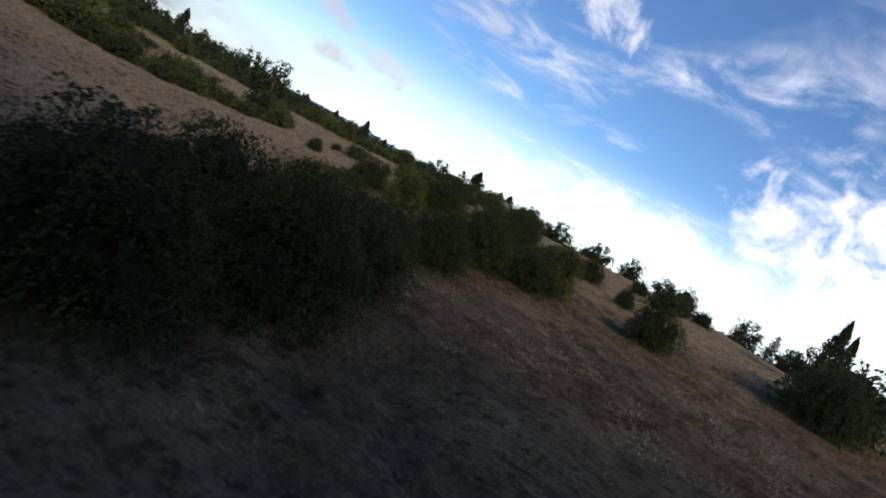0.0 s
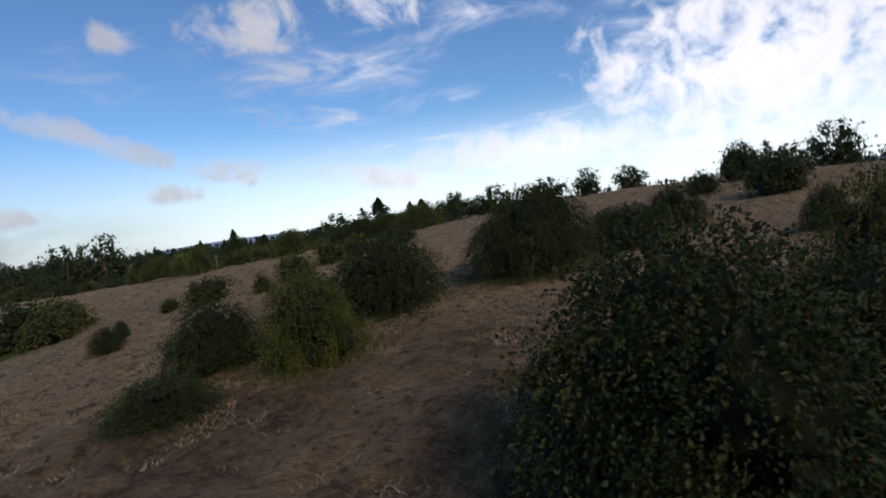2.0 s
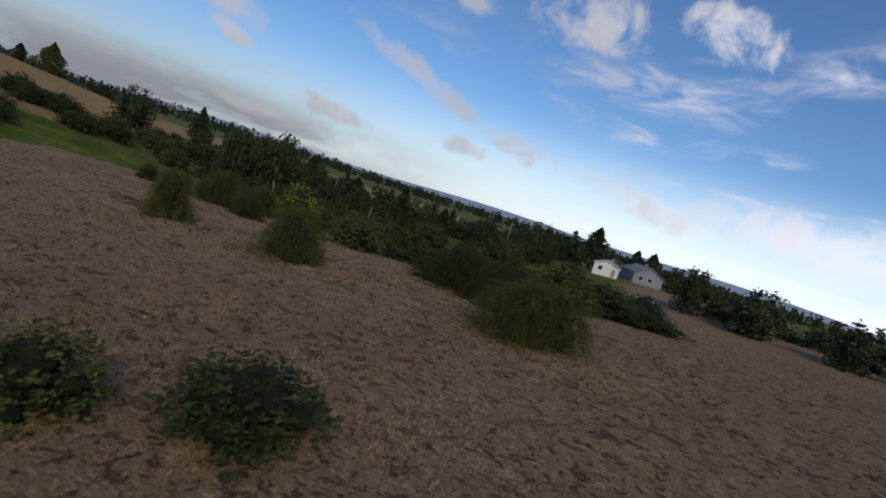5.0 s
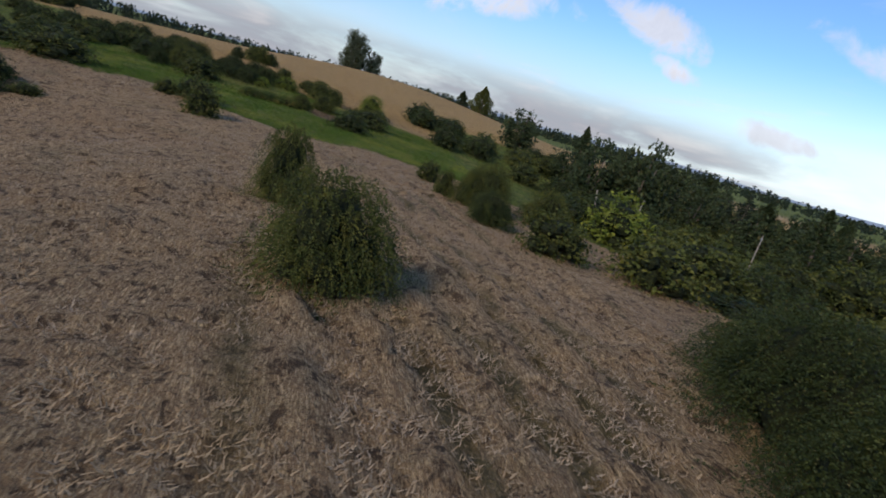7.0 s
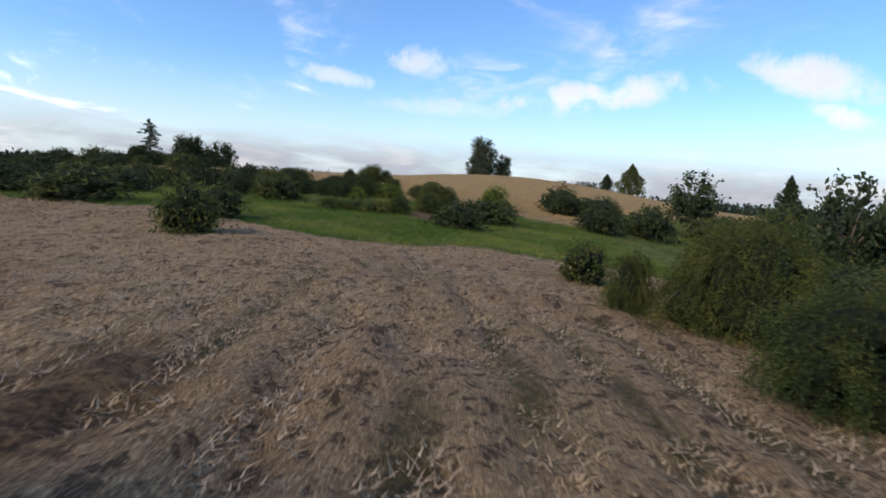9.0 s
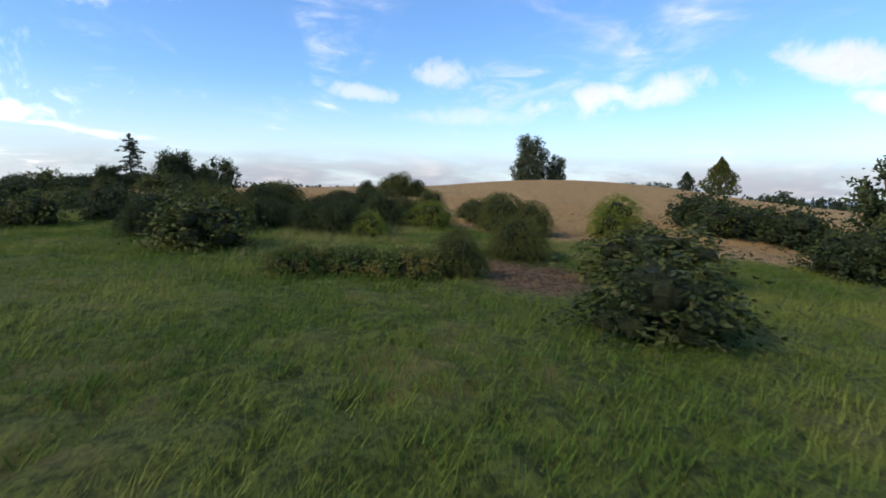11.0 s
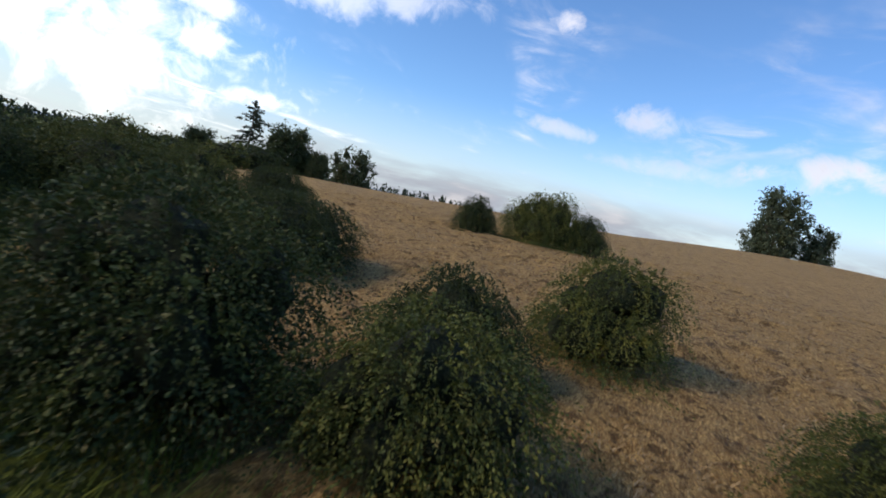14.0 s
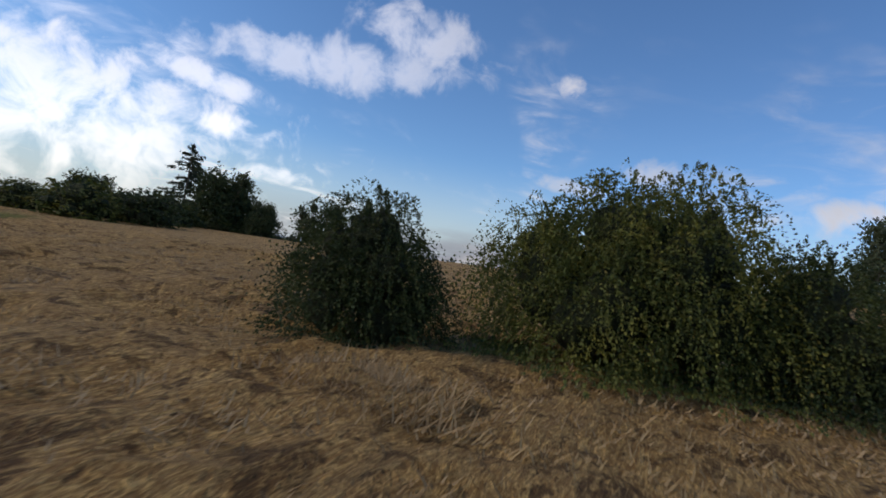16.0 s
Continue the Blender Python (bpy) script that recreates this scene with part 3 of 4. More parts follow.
# field edge
for tone, x, y, width, height, near in (
    ("olive", 34.1, 66.5, 2.2, 2.9, True),
    ("olive", 37.5, 64.1, 5.7, 4.8, True),
    ("dark", 35.9, 55.6, 3.7, 3.1, True),
    ("olive", 45.3, 65.0, 5.0, 4.4, True),
    ("dark", 4.4, 89.5, 5.0, 3.2, False),
    ("olive", 1.3, 88.4, 2.8, 2.1, False),
    ("olive", -1.5, 120.9, 7.0, 4.1, False),
    ("dark", 25.6, 106.6, 6.0, 3.5, False),
    ("olive", 29.2, 120.4, 9.0, 3.7, False),
    ("dark", 48.5, 131.6, 7.7, 4.8, False),
    ("dark", -23.7, 117.2, 9.0, 3.3, False),
    ("dark", -24.1, 103.7, 8.1, 2.4, False),
):
    bush(tone, x, y, width, height, "bushes along the field edge", near)

# middle of the field
for tone, x, y, width, height, near in (
    ("olive", 19.2, 44.4, 3.4, 4.6, True),
    ("olive", 21.6, 31.4, 4.8, 4.2, True),
    ("olive", 39.1, 48.8, 5.4, 3.5, False),
    ("bright", 58.0, 70.8, 8.5, 6.6, False),
    ("olive", 47.0, 46.8, 7.1, 4.3, False),
    ("olive", 7.6, 78.7, 3.9, 3.8, False),
    ("olive", -6.2, 71.5, 2.9, 1.2, False),
    ("dark", 36.6, 23.9, 6.9, 4.2, True),
    ("olive", 34.0, 75.2, 3.0, 2.7, False),
    ("olive", -14.6, 97.7, 9.0, 4.0, False),
    ("olive", 24.2, 12.6, 6.4, 4.0, True),
    ("dark", 33.6, 19.2, 5.6, 4.0, True),
    ("dark", 40.4, 20.4, 5.6, 3.8, True),
    ("dark", 39.0, 28.5, 5.2, 3.6, True),
    ("olive", 56.2, 21.4, 8.8, 5.7, False),
    ("olive", 86.7, 61.8, 9.0, 6.6, False),
    ("dark", 85.1, 44.6, 9.0, 7.4, False),
):
    bush(tone, x, y, width, height, "bushes along the field edge", near)

# upper field
for tone, x, y, width, height, near in (
    ("dark", -33.0, 13.3, 3.7, 3.1, True),
    ("olive", -34.4, 8.5, 3.7, 3.7, True),
    ("dark", -27.8, 6.9, 5.3, 4.0, True),
    ("dark", -31.0, 9.6, 3.4, 3.0, True),
    ("dark", -25.3, -0.6, 6.2, 4.6, True),
    ("dark", -23.0, -6.2, 4.7, 2.5, True),
    ("dark", -20.3, -9.8, 3.2, 2.8, True),
    ("dark", -25.6, 24.2, 1.8, 1.6, True),
    ("dark", -22.0, 26.0, 0.9, 1.3, True),
    ("dark", -37.8, 12.6, 3.2, 1.5, True),
    ("dark", -28.6, -13.5, 1.8, 2.2, True),
    ("olive", -3.4, 17.4, 3.2, 2.3, False),
    ("olive", -0.8, 15.7, 3.4, 2.2, False),
    ("olive", -10.1, 18.5, 3.5, 2.4, False),
    ("dark", 3.0, 12.0, 4.4, 2.1, False),
    ("olive", -13.4, 24.8, 3.7, 2.2, False),
    ("olive", -14.7, 19.5, 1.5, 1.7, False),
    ("olive", -14.3, 27.6, 1.6, 1.2, False),
    ("dark", -5.5, -17.1, 2.6, 2.3, False),
    ("dark", -4.0, -23.0, 3.2, 3.0, False),
    ("dark", 0.0, -27.0, 3.0, 2.4, False),
    ("dark", -13.1, -19.5, 4.1, 3.2, False),
    ("dark", 4.6, -24.6, 4.0, 4.2, False),
    ("olive", 61.0, 40.6, 8.4, 3.4, False),
    ("olive", 57.3, 32.9, 8.0, 2.9, False),
    ("olive", 53.9, 23.9, 9.7, 3.5, False),
    ("dark", 66.9, 12.4, 10.1, 2.9, False),
    ("olive", 60.0, 19.7, 6.4, 2.6, False),
    ("olive", 40.6, 50.4, 5.2, -2.7, False),
    ("olive", 42.5, 62.8, 9.3, -0.9, False),
    ("dark", 48.1, 49.0, 6.1, -2.2, False),
    ("dark", 54.8, 44.6, 7.5, 1.5, False),
):
    bush(tone, x, y, width, height, "bushes across the upper field", near)

# first hedge
for tone, x, y, width, height, near in (
    ("dark", -54.6, 5.5, 3.9, 3.1, True),
    ("dark", -56.0, 1.3, 3.4, 3.1, True),
    ("dark", -52.3, -0.3, 4.4, 3.5, True),
    ("dark", -45.6, -1.5, 4.9, 4.7, True),
    ("dark", -44.2, -5.4, 4.4, 3.2, True),
    ("olive", -41.8, -7.0, 3.2, 4.2, True),
    ("dark", -43.4, -14.2, 3.2, 3.2, True),
    ("dark", -63.0, -0.2, 4.6, 3.6, True),
    ("dark", -68.2, -0.6, 4.8, 4.2, True),
    ("olive", -60.6, 3.4, 4.2, 3.6, True),
    ("dark", -66.0, 4.0, 4.8, 4.0, True),
    ("dark", -73.0, 1.0, 4.8, 4.2, True),
    ("dark", -42.0, -26.0, 4.6, 4.6, True),
    ("dark", -38.0, -28.0, 6.0, 5.0, False),
    ("dark", -33.0, -31.0, 8.0, 5.4, False),
):
    bush(tone, x, y, width, height, "bushes across the upper field", near)

# thicket on the slope and round the hollow
def thicket(count, x0, x1, y0, y1, wide, tall, group, keep, tones, near=False):
    """Bushes that fill a stretch of slope, each clear of the next."""
    spots = []
    for k in range(count * 12):
        x, y = rng.uniform(x0, x1), rng.uniform(y0, y1)
        if len(spots) < count and keep(x, y) and all(math.hypot(x - a, y - b) > wide * 0.62 for a, b in spots):
            spots.append((x, y))
            s = rng.uniform(0.7, 1.25)
            bush(tones[int(rng.integers(0, len(tones)))], float(x), float(y), wide * s, tall * s * rng.uniform(0.8, 1.15), group, near and x > -12)


thicket(95, 44, 128, 12, 168, 7.4, 4.4, "thicket on the slope", lambda x, y: x > 52 + 10 * math.sin(y / 15) and not (y < 34 and x > 90), ("dark", "olive", "olive", "dark"))
thicket(36, -36, -9, 34, 78, 4.6, 3.2, "bushes in the dip below the brow", lambda x, y: x < -9 and math.hypot((x + 15) / 19, (y - 56) / 21) < 1, ("dark", "olive", "olive"))
thicket(30, -44, 8, 131, 172, 4.6, 3.3, "hedge above the hollow", lambda x, y: x < 5 - (y - 138) * 0.95, ("dark", "dark", "olive"), True)
thicket(26, -124, -62, 205, 246, 8.0, 4.4, "hedge west of the crest", lambda x, y: x + y * 0.5 < 46, ("dark", "dark", "olive"))
thicket(34, -78, -17, 100, 176, 6.0, 3.6, "thicket west of the hollow", lambda x, y: -x > 18 + max(0, (150 - y)) * 0.2 + max(0, y - 150) * 0.55, ("dark", "dark", "olive"))


# ---- trees ----


def broadleaf(width, height, sprays, per, leaf, tone="tree", bottom=0.03, lobes=16, label="", thick=0.28, top_heavy=0.6, spread=0.25, name="broadleaf_tree", reach=1.3, droop=0.3):
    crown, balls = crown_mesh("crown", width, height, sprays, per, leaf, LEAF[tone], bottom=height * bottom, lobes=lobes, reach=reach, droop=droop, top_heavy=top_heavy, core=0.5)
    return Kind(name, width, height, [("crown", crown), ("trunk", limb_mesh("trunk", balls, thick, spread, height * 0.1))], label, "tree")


def column_tree(width, height, count, leaf, tone, label, name, taper=0.8, ragged=0.25):
    """A narrow upright crown round a straight trunk."""
    u = rng.uniform(0.04, 1, count) ** 0.85
    shape = np.sin(np.clip(u * 0.9 + 0.12, 0, 1) * math.pi) ** 0.7 * (1 - taper * u * 0.55)
    a = rng.uniform(0, 2 * math.pi, count)
    r = width * 0.5 * shape * np.sqrt(rng.uniform(0.15, 1, count)) * (1 + ragged * np.sin(a * 3 + u * 17))
    p = np.stack([r * np.cos(a), r * np.sin(a), u * height], 1)
    along = unit(np.stack([np.cos(a) * 0.6, np.sin(a) * 0.6, np.full(count, 0.8)], 1) + rng.normal(size=(count, 3)) * 0.5)
    v, f = leaf_quads(p, along, leaf * rng.uniform(0.6, 1.4, count))
    crown = mesh_of("crown", v.tolist(), f.tolist(), LEAF[tone])
    tv, tf = tube([(0, 0, -0.4), (0.05, 0, height * 0.4), (0, 0.04, height * 0.9)], [width * 0.05 + 0.1, width * 0.04 + 0.05, 0.04], 7)
    return Kind(name, width, height, [("crown", crown), ("trunk", mesh_of("trunk", [tuple(q) for q in tv], tf, BARK, True))], label, "tree")


def conifer(width, height, label, levels=26, gaps=0.25, name="fir_tree"):
    """Whorls of drooping boughs with hanging needles, thin towards the top."""
    at, along, size = [], [], []
    pieces = [tube([(0, 0, -0.5), (0.05, 0, height * 0.5), (0, 0, height)], [height * 0.02, height * 0.012, 0.03], 7)]
    for k in range(levels):
        u = (k + 0.5) / levels
        z = height * (0.06 + 0.93 * u)
        reach = width * 0.5 * (1 - u) ** 0.7 * rng.uniform(0.6, 1.25) + 0.3
        for b in range(6 if u < 0.8 else 4):
            if rng.uniform() < gaps:
                continue
            w = rng.uniform(0, 2 * math.pi)
            long_ = reach * rng.uniform(0.55, 1.1)
            d = np.array([math.cos(w), math.sin(w), 0])
            tip_drop = -0.28 + 0.35 * u
            pieces.append(tube([(0, 0, z), tuple(d * long_ * 0.5 + (0, 0, z + tip_drop * long_ * 0.3)), tuple(d * long_ + (0, 0, z + tip_drop * long_))], [0.06, 0.04, 0.015], 4))
            n = int(14 + 26 * long_ / max(width * 0.5, 0.1))
            s = rng.uniform(0.12, 1.05, n)
            p = d * (long_ * s)[:, None] + np.stack([np.zeros(n), np.zeros(n), z + tip_drop * long_ * s**1.5], 1)
            p = p + rng.normal(size=(n, 3)) * (0.16, 0.16, 0.10) - np.stack([np.zeros(n), np.zeros(n), rng.uniform(0, 0.3, n)], 1)
            at.append(p)
            along.append(unit(d + rng.normal(size=(n, 3)) * 0.5 - (0, 0, 0.55)))
            size.append(rng.uniform(0.45, 1.0, n) * (0.45 + 0.04 * width))
    v, f = leaf_quads(np.concatenate(at), np.concatenate(along), np.concatenate(size), 0.42)
    tv, tf = join(pieces)
    return Kind(name, width, height, [("crown", mesh_of("crown", v.tolist(), f.tolist(), LEAF["needle"])), ("trunk", mesh_of("trunk", tv, tf, BARK, True))], label, "tree")


K = broadleaf(15.6, 21.2, 1300, 12, 0.55, tone="grey", label="tall cottonwood with an uneven grey-green crown on the crest", lobes=20, top_heavy=1.0, bottom=0.02, name="cottonwood_tree")
K.set(31.1, 299.9, 15.6, 21.2, 0.4, "cottonwoods on the crest")
K.set(41.5, 302.6, 9.4, 13.8, 2.1, "cottonwoods on the crest", "smaller cottonwood beside the tall one on the crest")
FIR = conifer(15.1, 18.2, "dark ragged fir with drooping open boughs", gaps=0.22)
FIR.set(-100.8, 248.5, 15.1, 18.2, 0.0, "trees west of the crest")
ROUND = broadleaf(12.9, 11.6, 1100, 11, 0.55, label="dark round-crowned maple at the edge of the hay field", lobes=20, bottom=0.01, name="maple_tree")
ROUND.set(-81.7, 243.3, 12.9, 11.6, 4.8, "trees west of the crest")
ROUND.set(-73.5, 245.2, 7.1, 6.6, 2.7, "trees west of the crest")
ROUND.set(-88.5, 222.5, 9.1, 6.6, 5.6, "trees west of the crest")
OPEN = broadleaf(14.5, 13.1, 460, 10, 0.62, label="open-crowned dark tree with gaps to the sky", lobes=14, bottom=0.12, top_heavy=1.0, name="oak_tree")
OPEN.set(-84.9, 275.4, 14.5, 13.1, 1.0, "trees west of the crest")
SPIRE = column_tree(16.4, 14.3, 5200, 0.75, "olive", "broad bright green poplar on the skyline", "poplar_tree", taper=1.3)
SPIRE.set(98.2, 286.1, 16.4, 14.3, 0.0, "skyline trees north")
BROAD = broadleaf(9.0, 10.0, 230, 8, 0.70, label="dark leafy tree on the skyline", lobes=12, bottom=0.05)
SLIM = column_tree(5.5, 13.0, 2000, 0.7, "tree", "slim dark upright poplar on the skyline", "poplar_tree", taper=0.7, ragged=0.4)
DARKFIR = conifer(7.0, 12.0, "small dark fir on the skyline", levels=18, gaps=0.05)
for kind, x, y, width, height, turn in (
    (SLIM, 90.2, 296.8, 6.9, 9.6, 5.3),
    (BROAD, 69.3, 298.1, 9.7, 3.3, 0.6),
    (BROAD, 79.4, 303.6, 9.0, 5.4, 0.8),
    (BROAD, 85.8, 308.5, 10.2, 6.9, 1.3),
    (BROAD, 135.5, 319.3, 17.6, 9.8, 5.8),
    (BROAD, 65.7, 313.9, 8.5, 3.5, 2.6),
    (SLIM, 160.4, 47.9, 9.6, 13.3, 3.8),
    (DARKFIR, 159.4, 54.6, 10.7, 10.9, 1.8),
    (BROAD, 157.0, 65.0, 12.8, 10.4, 3.0),
    (SLIM, 164.6, 30.7, 7.3, 10.0, 2.3),
    (SLIM, 163.7, 35.4, 6.0, 9.6, 2.1),
    (BROAD, 165.7, 23.4, 7.3, 7.9, 3.5),
    (BROAD, 166.7, 17.7, 10.7, 9.4, 3.5),
    (BROAD, 115.9, 6.3, 8.8, 5.9, 5.4),
    (DARKFIR, 117.3, -1.3, 3.9, 3.9, 4.1),
    (BROAD, 118.9, -11.6, 9.6, 4.3, 5.6),
    (BROAD, 117.9, -5.6, 5.5, 2.3, 5.1),
    (BROAD, 155.4, 74.0, 10.7, 7.2, 5.9),
    (BROAD, 153.6, 82.6, 10.7, 7.6, 4.0),
    (BROAD, 152.0, 89.2, 8.6, 6.9, 1.0),
    (BROAD, 149.4, 103.6, 9.6, 11.1, 5.2),
    (BROAD, 147.9, 110.6, 8.6, 10.3, 5.8),
    (DARKFIR, 145.8, 120.3, 9.6, 12.2, 5.4),
    (BROAD, 144.8, 125.6, 8.6, 10.8, 3.4),
    (SLIM, 143.1, 134.6, 9.0, 11.9, 4.3),
    (BROAD, 138.1, 155.1, 15.0, 7.7, 1.3),
    (BROAD, 136.0, 167.7, 12.8, 2.5, 5.0),
    (SLIM, 132.4, 184.0, 12.8, 3.9, 3.4),
    (BROAD, 130.0, 196.8, 12.8, -4.3, 1.7),
):
    kind.set(x, y, width, height, turn, "skyline trees")
for kind, x, y, width, height, turn in (
    (BROAD, 79.6, 120.4, 10.4, 14.2, 0.4),
    (BROAD, 86.6, 120.4, 7.1, 14.4, 5.1),
    (BROAD, 89.6, 114.9, 11.5, 16.7, 5.9),
    (BROAD, 99.6, 110.3, 8.1, 11.1, 0.5),
    (BROAD, 107.8, 112.9, 6.4, 9.7, 4.8),
    (BROAD, 110.4, 103.6, 9.2, 9.3, 2.5),
    (BROAD, 113.4, 95.0, 8.0, 7.8, 0.9),
    (SLIM, 118.6, 93.3, 6.2, 6.7, 1.8),
    (BROAD, 120.9, 85.8, 8.2, 0.3, 4.6),
    (BROAD, 126.7, 83.4, 8.2, -2.8, 5.2),
    (BROAD, 83.4, 141.5, 9.9, 9.0, 0.3),
    (BROAD, 81.5, 175.6, 12.0, 12.2, 3.7),
    (SLIM, -12.7, -37.2, 2.6, 9.5, 0.3),
    (SLIM, -10.9, -39.4, 2.3, 8.4, 4.3),
    (BROAD, 55.8, -65.2, 9.6, 9.0, 2.0),
    (BROAD, 79.1, -57.5, 8.4, 7.5, 5.3),
    (DARKFIR, 86.2, -67.3, 6.3, 8.8, 5.9),
    (BROAD, 87.5, -73.3, 9.1, 7.3, 3.0),
    (BROAD, 96.2, -13.8, 9.6, 7.5, 6.0),
    (BROAD, 98.6, -25.5, 8.0, 7.8, 1.9),
    (BROAD, 101.0, -37.6, 9.6, 6.7, 0.5),
    (BROAD, 103.5, 0.8, 10.3, 8.5, 3.6),
    (BROAD, 111.4, 12.7, 8.2, 8.7, 0.2),
):
    kind.set(x, y, width, height, turn, "trees on the slopes")
# ---- end of trees ----

for k in range(46):
    x, y = 100 + 75 * rng.uniform(), 55 + 150 * rng.uniform()
    kind = (BROAD, BROAD, BROAD, SLIM, DARKFIR)[k % 5]
    size = rng.uniform(0.8, 1.3)
    kind.set(x, y, kind.width * size * 0.9, kind.height * size * (0.85 if y > 80 else 0.6), k * 1.7, "trees on the slopes")

# a tall stand added out of view behind the start to shade the upper field
for k in range(17):
    x, y = -106 - 7 * (k % 2) + rng.uniform(-2, 2), -86 + 7.2 * k + rng.uniform(-2, 2)
    BROAD.set(x, y, rng.uniform(13, 16), rng.uniform(40, 46), k * 2.1, "tall trees by the upper field", "tall unseen tree added at the western edge to shade the upper field")

# ---- grass ----


def blades(name, label, mat, x, y, per, length, width, lean, mask):
    """Tufts of narrow blades on the ground."""
    keep = mask(x, y)
    x, y = x[keep], y[keep]
    n = len(x)
    bx = (x[:, None] + rng.normal(size=(n, per)) * 0.12).ravel()
    by = (y[:, None] + rng.normal(size=(n, per)) * 0.12).ravel()
    bz = terrain(bx, by) - 0.03
    m = n * per
    a = rng.uniform(0, 2 * math.pi, m)
    tall = length * rng.uniform(0.5, 1.4, m)
    out = lean * rng.uniform(0.4, 1.4, m)
    d = unit(np.stack([np.cos(a) * out + 0.25 * lean, np.sin(a) * out, np.ones(m)], 1))
    side = np.stack([-np.sin(a), np.cos(a), np.zeros(m)], 1) * (width * rng.uniform(0.6, 1.4, m))[:, None]
    foot = np.stack([bx, by, bz], 1)
    tip = foot + d * tall[:, None]
    v = np.stack([foot - side, foot + side, tip], 1).reshape(-1, 3)
    me = mesh_of(name, v.tolist(), np.arange(3 * m).reshape(-1, 3).tolist(), mat)
    return tagged(new(name, me), label, "grass", kind="stuff")


def scatter(n, x0, x1, y0, y1):
    return rng.uniform(x0, x1, n), rng.uniform(y0, y1, n)


blades("dry_stubble", "matted dry straw stubble on the upper field", DRY, *scatter(46000, -64, -8, -22, 26), 4, 0.24, 0.016, 2.6, lambda x, y: green_zone(x, y) < 0.45)
blades("dry_stubble", "matted dry straw stubble on the mown field", DRY, *scatter(70000, -8, 42, 4, 92), 4, 0.24, 0.016, 2.6, lambda x, y: green_zone(x, y) < 0.45)
blades("hill_hay", "short golden hay stalks on the hillside", HAY, *scatter(44000, -30, 28, 140, 196), 4, 0.22, 0.015, 1.9, lambda x, y: green_zone(x, y) < 0.5)
blades("straw_heap", "tangled heap of pale straw before the crest bushes", HAY, HEAP[0] + rng.normal(size=420) * 0.75, HEAP[1] + rng.normal(size=420) * 0.5, 4, 0.45, 0.014, 1.6, lambda x, y: x < 99)
blades("meadow_grass", "tall green meadow grass in the damp hollow", REED, *scatter(56000, -34, 48, 80, 150), 5, 0.58, 0.013, 1.15, lambda x, y: (green_zone(x, y) > 0.4) & (np.hypot((x - 21.5) / 4.4, (y - 118) / 7) > 1))
blades("pale_reeds", "pale seeding grass along the hollow", SEED, *scatter(4200, 0, 30, 116, 138), 5, 0.75, 0.010, 0.55, lambda x, y: (value_noise(x / 3.5, y / 3.5, 9) > 0.62) & (np.hypot((x - 21.5) / 6, (y - 118) / 9) > 1))

# ---- far woods and hills ----


def far_woods():
    at, along, size = [], [], []
    for k in range(3600):
        az = rng.uniform(-math.pi, math.pi)
        d = rng.uniform(620, 900)
        thick = 0.75 + 0.5 * math.sin(az * 3 + 1) + 0.35 * math.sin(az * 11)
        tall = max(5.0, rng.uniform(8, 17) * (0.75 + 0.3 * thick))
        wide = tall * rng.uniform(0.4, 1.1)
        n = 22
        u = rng.uniform(0.0, 1, n)
        w = rng.uniform(0, 2 * math.pi, n)
        r = wide * 0.5 * (1 - u * rng.uniform(0.5, 1.0)) * np.sqrt(rng.uniform(0, 1, n))
        at.append(np.stack([math.sin(az) * d + r * np.cos(w), 60 + math.cos(az) * d + r * np.sin(w), u * tall], 1))
        along.append(unit(rng.normal(size=(n, 3)) * 0.5 + (0, 0, 1)))
        size.append(np.full(n, 3.2) * rng.uniform(0.6, 1.3, n))
    v, f = leaf_quads(np.concatenate(at), np.concatenate(along), np.concatenate(size), 0.7)
    return tagged(new("far_woods", mesh_of("far_woods", v.tolist(), f.tolist(), LEAF["needle"])), "dark wooded skyline of distant conifers", "woods", kind="stuff")


far_woods()


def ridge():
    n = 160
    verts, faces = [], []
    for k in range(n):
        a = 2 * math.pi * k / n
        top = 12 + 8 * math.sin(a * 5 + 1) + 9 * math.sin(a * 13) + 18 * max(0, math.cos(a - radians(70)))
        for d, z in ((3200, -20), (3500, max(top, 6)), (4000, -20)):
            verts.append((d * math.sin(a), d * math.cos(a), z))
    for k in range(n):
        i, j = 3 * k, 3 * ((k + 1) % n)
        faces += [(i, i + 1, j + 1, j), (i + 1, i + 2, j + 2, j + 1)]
    return tagged(new("backdrop", mesh_of("backdrop", verts, faces, HAZE, True)), "low wooded hills on the horizon, tinted pale blue for haze", "hills", kind="structure")


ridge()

# ---- houses and poles ----


def part(name, bm, mat, parent, label=""):
    me = bpy.data.meshes.new(name)
    bm.to_mesh(me)
    bm.free()
    me.materials.append(mat)
    ob = new(name, me)
    ob.parent = parent
    return tagged(ob, label)


def box(x0, y0, z0, x1, y1, z1, bevel=0.0):
    bm = bmesh.new()
    bmesh.ops.create_cube(bm, size=1)
    bmesh.ops.transform(bm, matrix=Matrix.Translation(((x0 + x1) / 2, (y0 + y1) / 2, (z0 + z1) / 2)) @ Matrix.Diagonal((x1 - x0, y1 - y0, z1 - z0, 1)), verts=bm.verts)
    if bevel:
        bmesh.ops.bevel(bm, geom=list(bm.edges), offset=bevel, segments=1, affect="EDGES")
    return bm


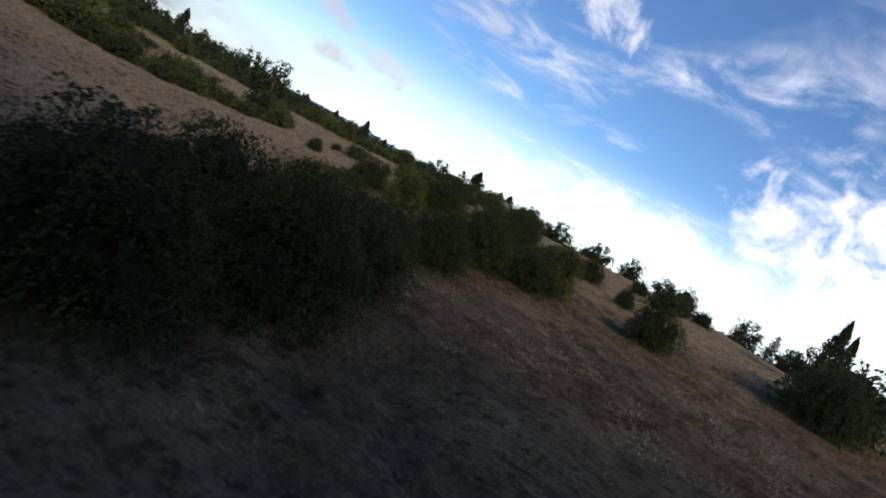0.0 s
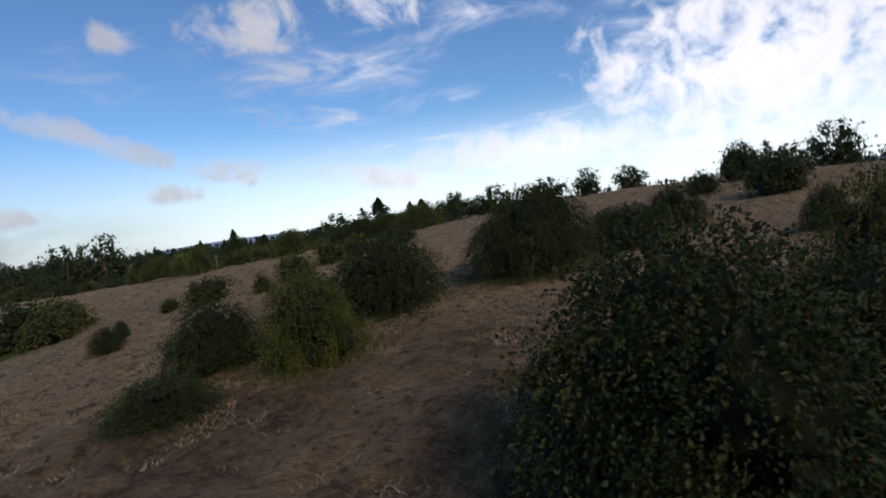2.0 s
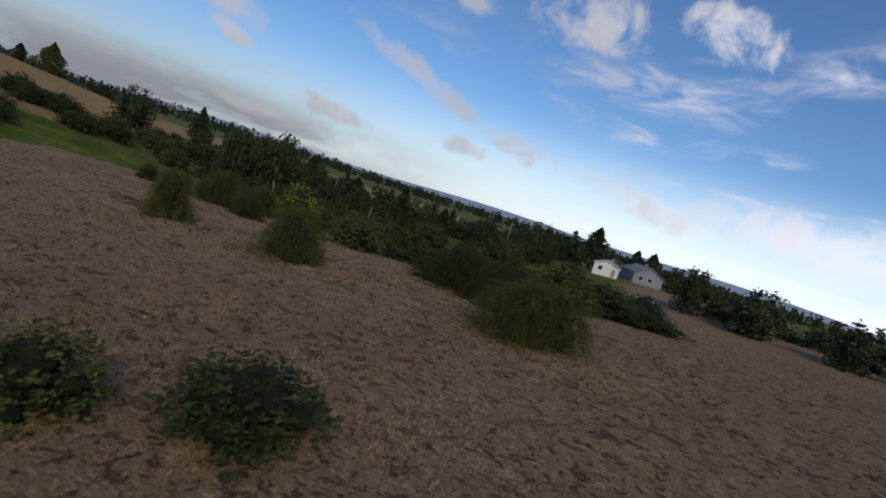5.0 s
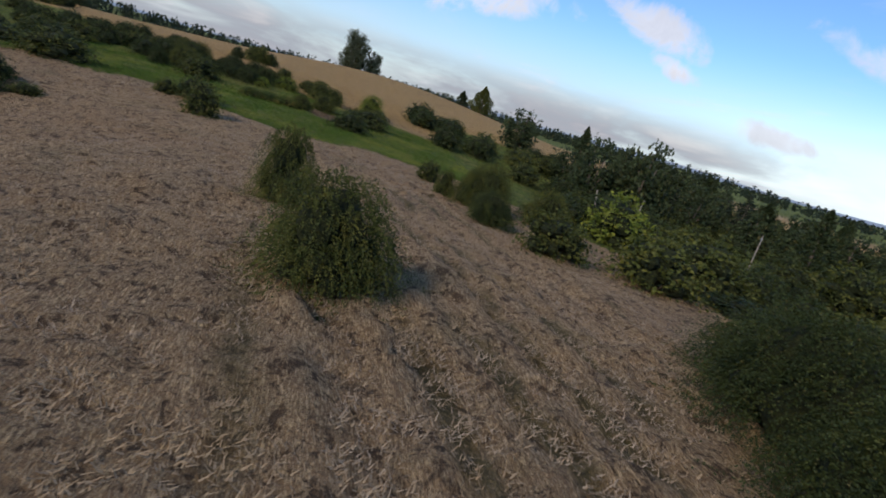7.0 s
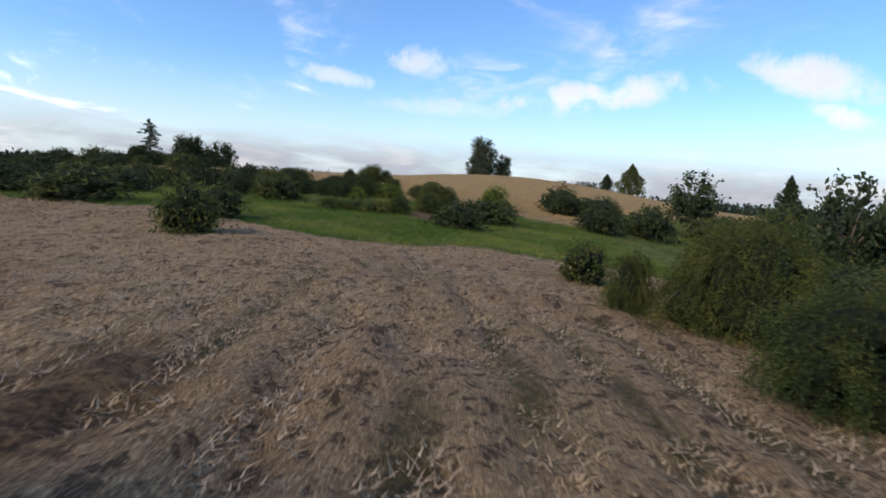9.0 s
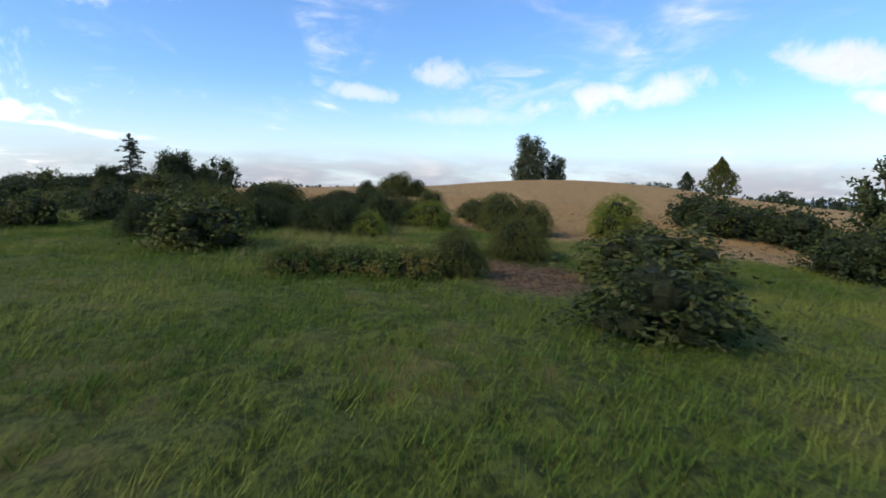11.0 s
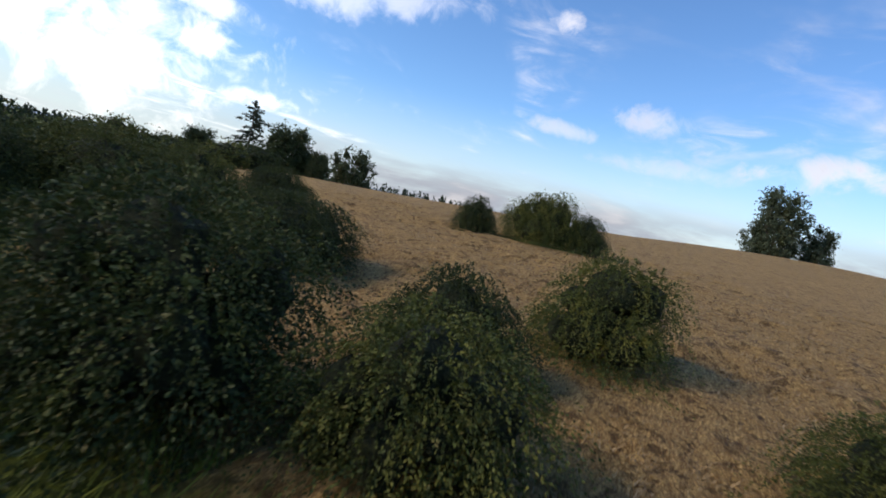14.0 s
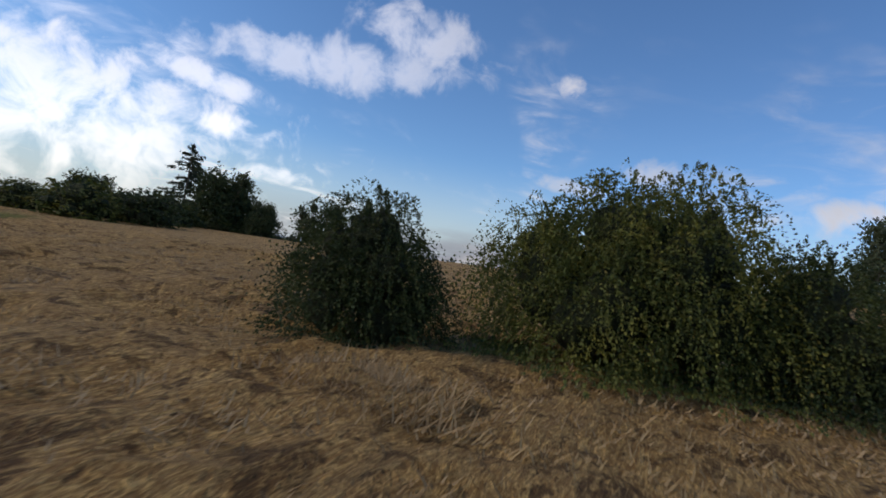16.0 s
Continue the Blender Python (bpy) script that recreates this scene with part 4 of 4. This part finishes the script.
def prism(profile, y0, y1):
    """A profile in x and z pulled along y."""
    bm = bmesh.new()
    a = [bm.verts.new((x, y0, z)) for x, z in profile]
    b = [bm.verts.new((x, y1, z)) for x, z in profile]
    bm.faces.new(a), bm.faces.new(b[::-1])
    for k in range(len(a)):
        j = (k + 1) % len(a)
        bm.faces.new((a[j], a[k], b[k], b[j]))
    bmesh.ops.recalc_face_normals(bm, faces=bm.faces)
    return bm


def house(x, y, turn, width, depth, eave, rise, wall_mat, roof_mat, label, windows):
    """The gable looks to -y before the turn."""
    ob = tagged(new("house"), label, "house")
    w = width / 2
    part("wall", prism([(-w, -2.5), (w, -2.5), (w, eave), (0, eave + rise), (-w, eave)], 0, depth), wall_mat, ob)
    o, th = 0.4, 0.18
    up = rise / w
    for s in (-1, 1):
        part("roof", prism([(0, eave + rise + 0.02), (0, eave + rise + th + 0.02), (s * (w + o), eave - o * up + th + 0.02), (s * (w + o), eave - o * up + 0.02)], -o, depth + o), roof_mat, ob)
    for wx, wz, ww, wh in windows:
        win = part("window", box(wx - ww / 2 - 0.08, -0.05, wz - 0.08, wx + ww / 2 + 0.08, 0.03, wz + wh + 0.08), FRAME_PAINT, ob)
        part("pane", box(wx - ww / 2, -0.07, wz, wx + ww / 2, -0.04, wz + wh), GLASS, win)
    part("door", box(w * 0.45, -0.06, 0.0, w * 0.45 + 0.95, 0.04, 2.05), POLE_WOOD, ob)
    part("chimney", box(w * 0.2, depth * 0.6, eave + rise * 0.5, w * 0.2 + 0.6, depth * 0.6 + 0.6, eave + rise + 0.8, 0.03), GREY_WALL, ob)
    ob.matrix_basis = Matrix.Translation((x, y, float(terrain(x, y)))) @ Matrix.Rotation(turn, 4, "Z")
    return ob


house(136.0, 36.5, radians(-76), 6.6, 9.0, 2.6, 1.3, WHITE_WALL, PALE_ROOF, "small white gabled house on the lower slope", [(-1.6, 1.0, 1.0, 1.1)])
house(144.0, 27.0, radians(-60), 8.0, 12.0, 2.8, 2.0, GREY_WALL, ROOF, "grey shingled house beside the white one", [(-2.0, 1.0, 1.2, 1.1), (0.6, 1.0, 1.2, 1.1)])
house(165.7, 100.5, radians(-40), 7.5, 10.0, 2.8, 2.4, WHITE_WALL, ROOF, "white house with a dark roof among trees", [(-1.8, 1.0, 1.1, 1.2), (0.4, 3.0, 1.0, 0.9)])
house(169.5, 107.4, radians(-80), 7.0, 9.0, 2.6, 2.2, WHITE_WALL, ROOF, "second white house with a dark roof among trees", [(-1.6, 1.0, 1.1, 1.2)])


def pole(x, y, height, arm=True, lean=0.0):
    ob = tagged(new("utility_pole"), "weathered wooden utility pole among the trees", "pole", "poles on the slope")
    v, f = tube([(0, 0, -1), (0, 0, height * 0.5), (0, 0, height)], [0.13, 0.11, 0.08], 8)
    new("post", mesh_of("post", [tuple(p) for p in v], f, POLE_WOOD, True)).parent = ob
    if arm:
        part("crossarm", box(-1.1, -0.08, height - 0.7, 1.1, 0.08, height - 0.52, 0.02), POLE_WOOD, ob)
    ob.matrix_basis = Matrix.Translation((x, y, float(terrain(x, y)))) @ Matrix.Rotation(0.9, 4, "Z") @ Matrix.Rotation(lean, 4, "X")
    return ob


pole(71.2, 87.8, 6.5, False, 0.12)
pole(59.0, 78.0, 6.0, False, -0.18)
pole(91.3, 82.3, 6.4, True)
pole(118.7, 58.7, 9.0, True)
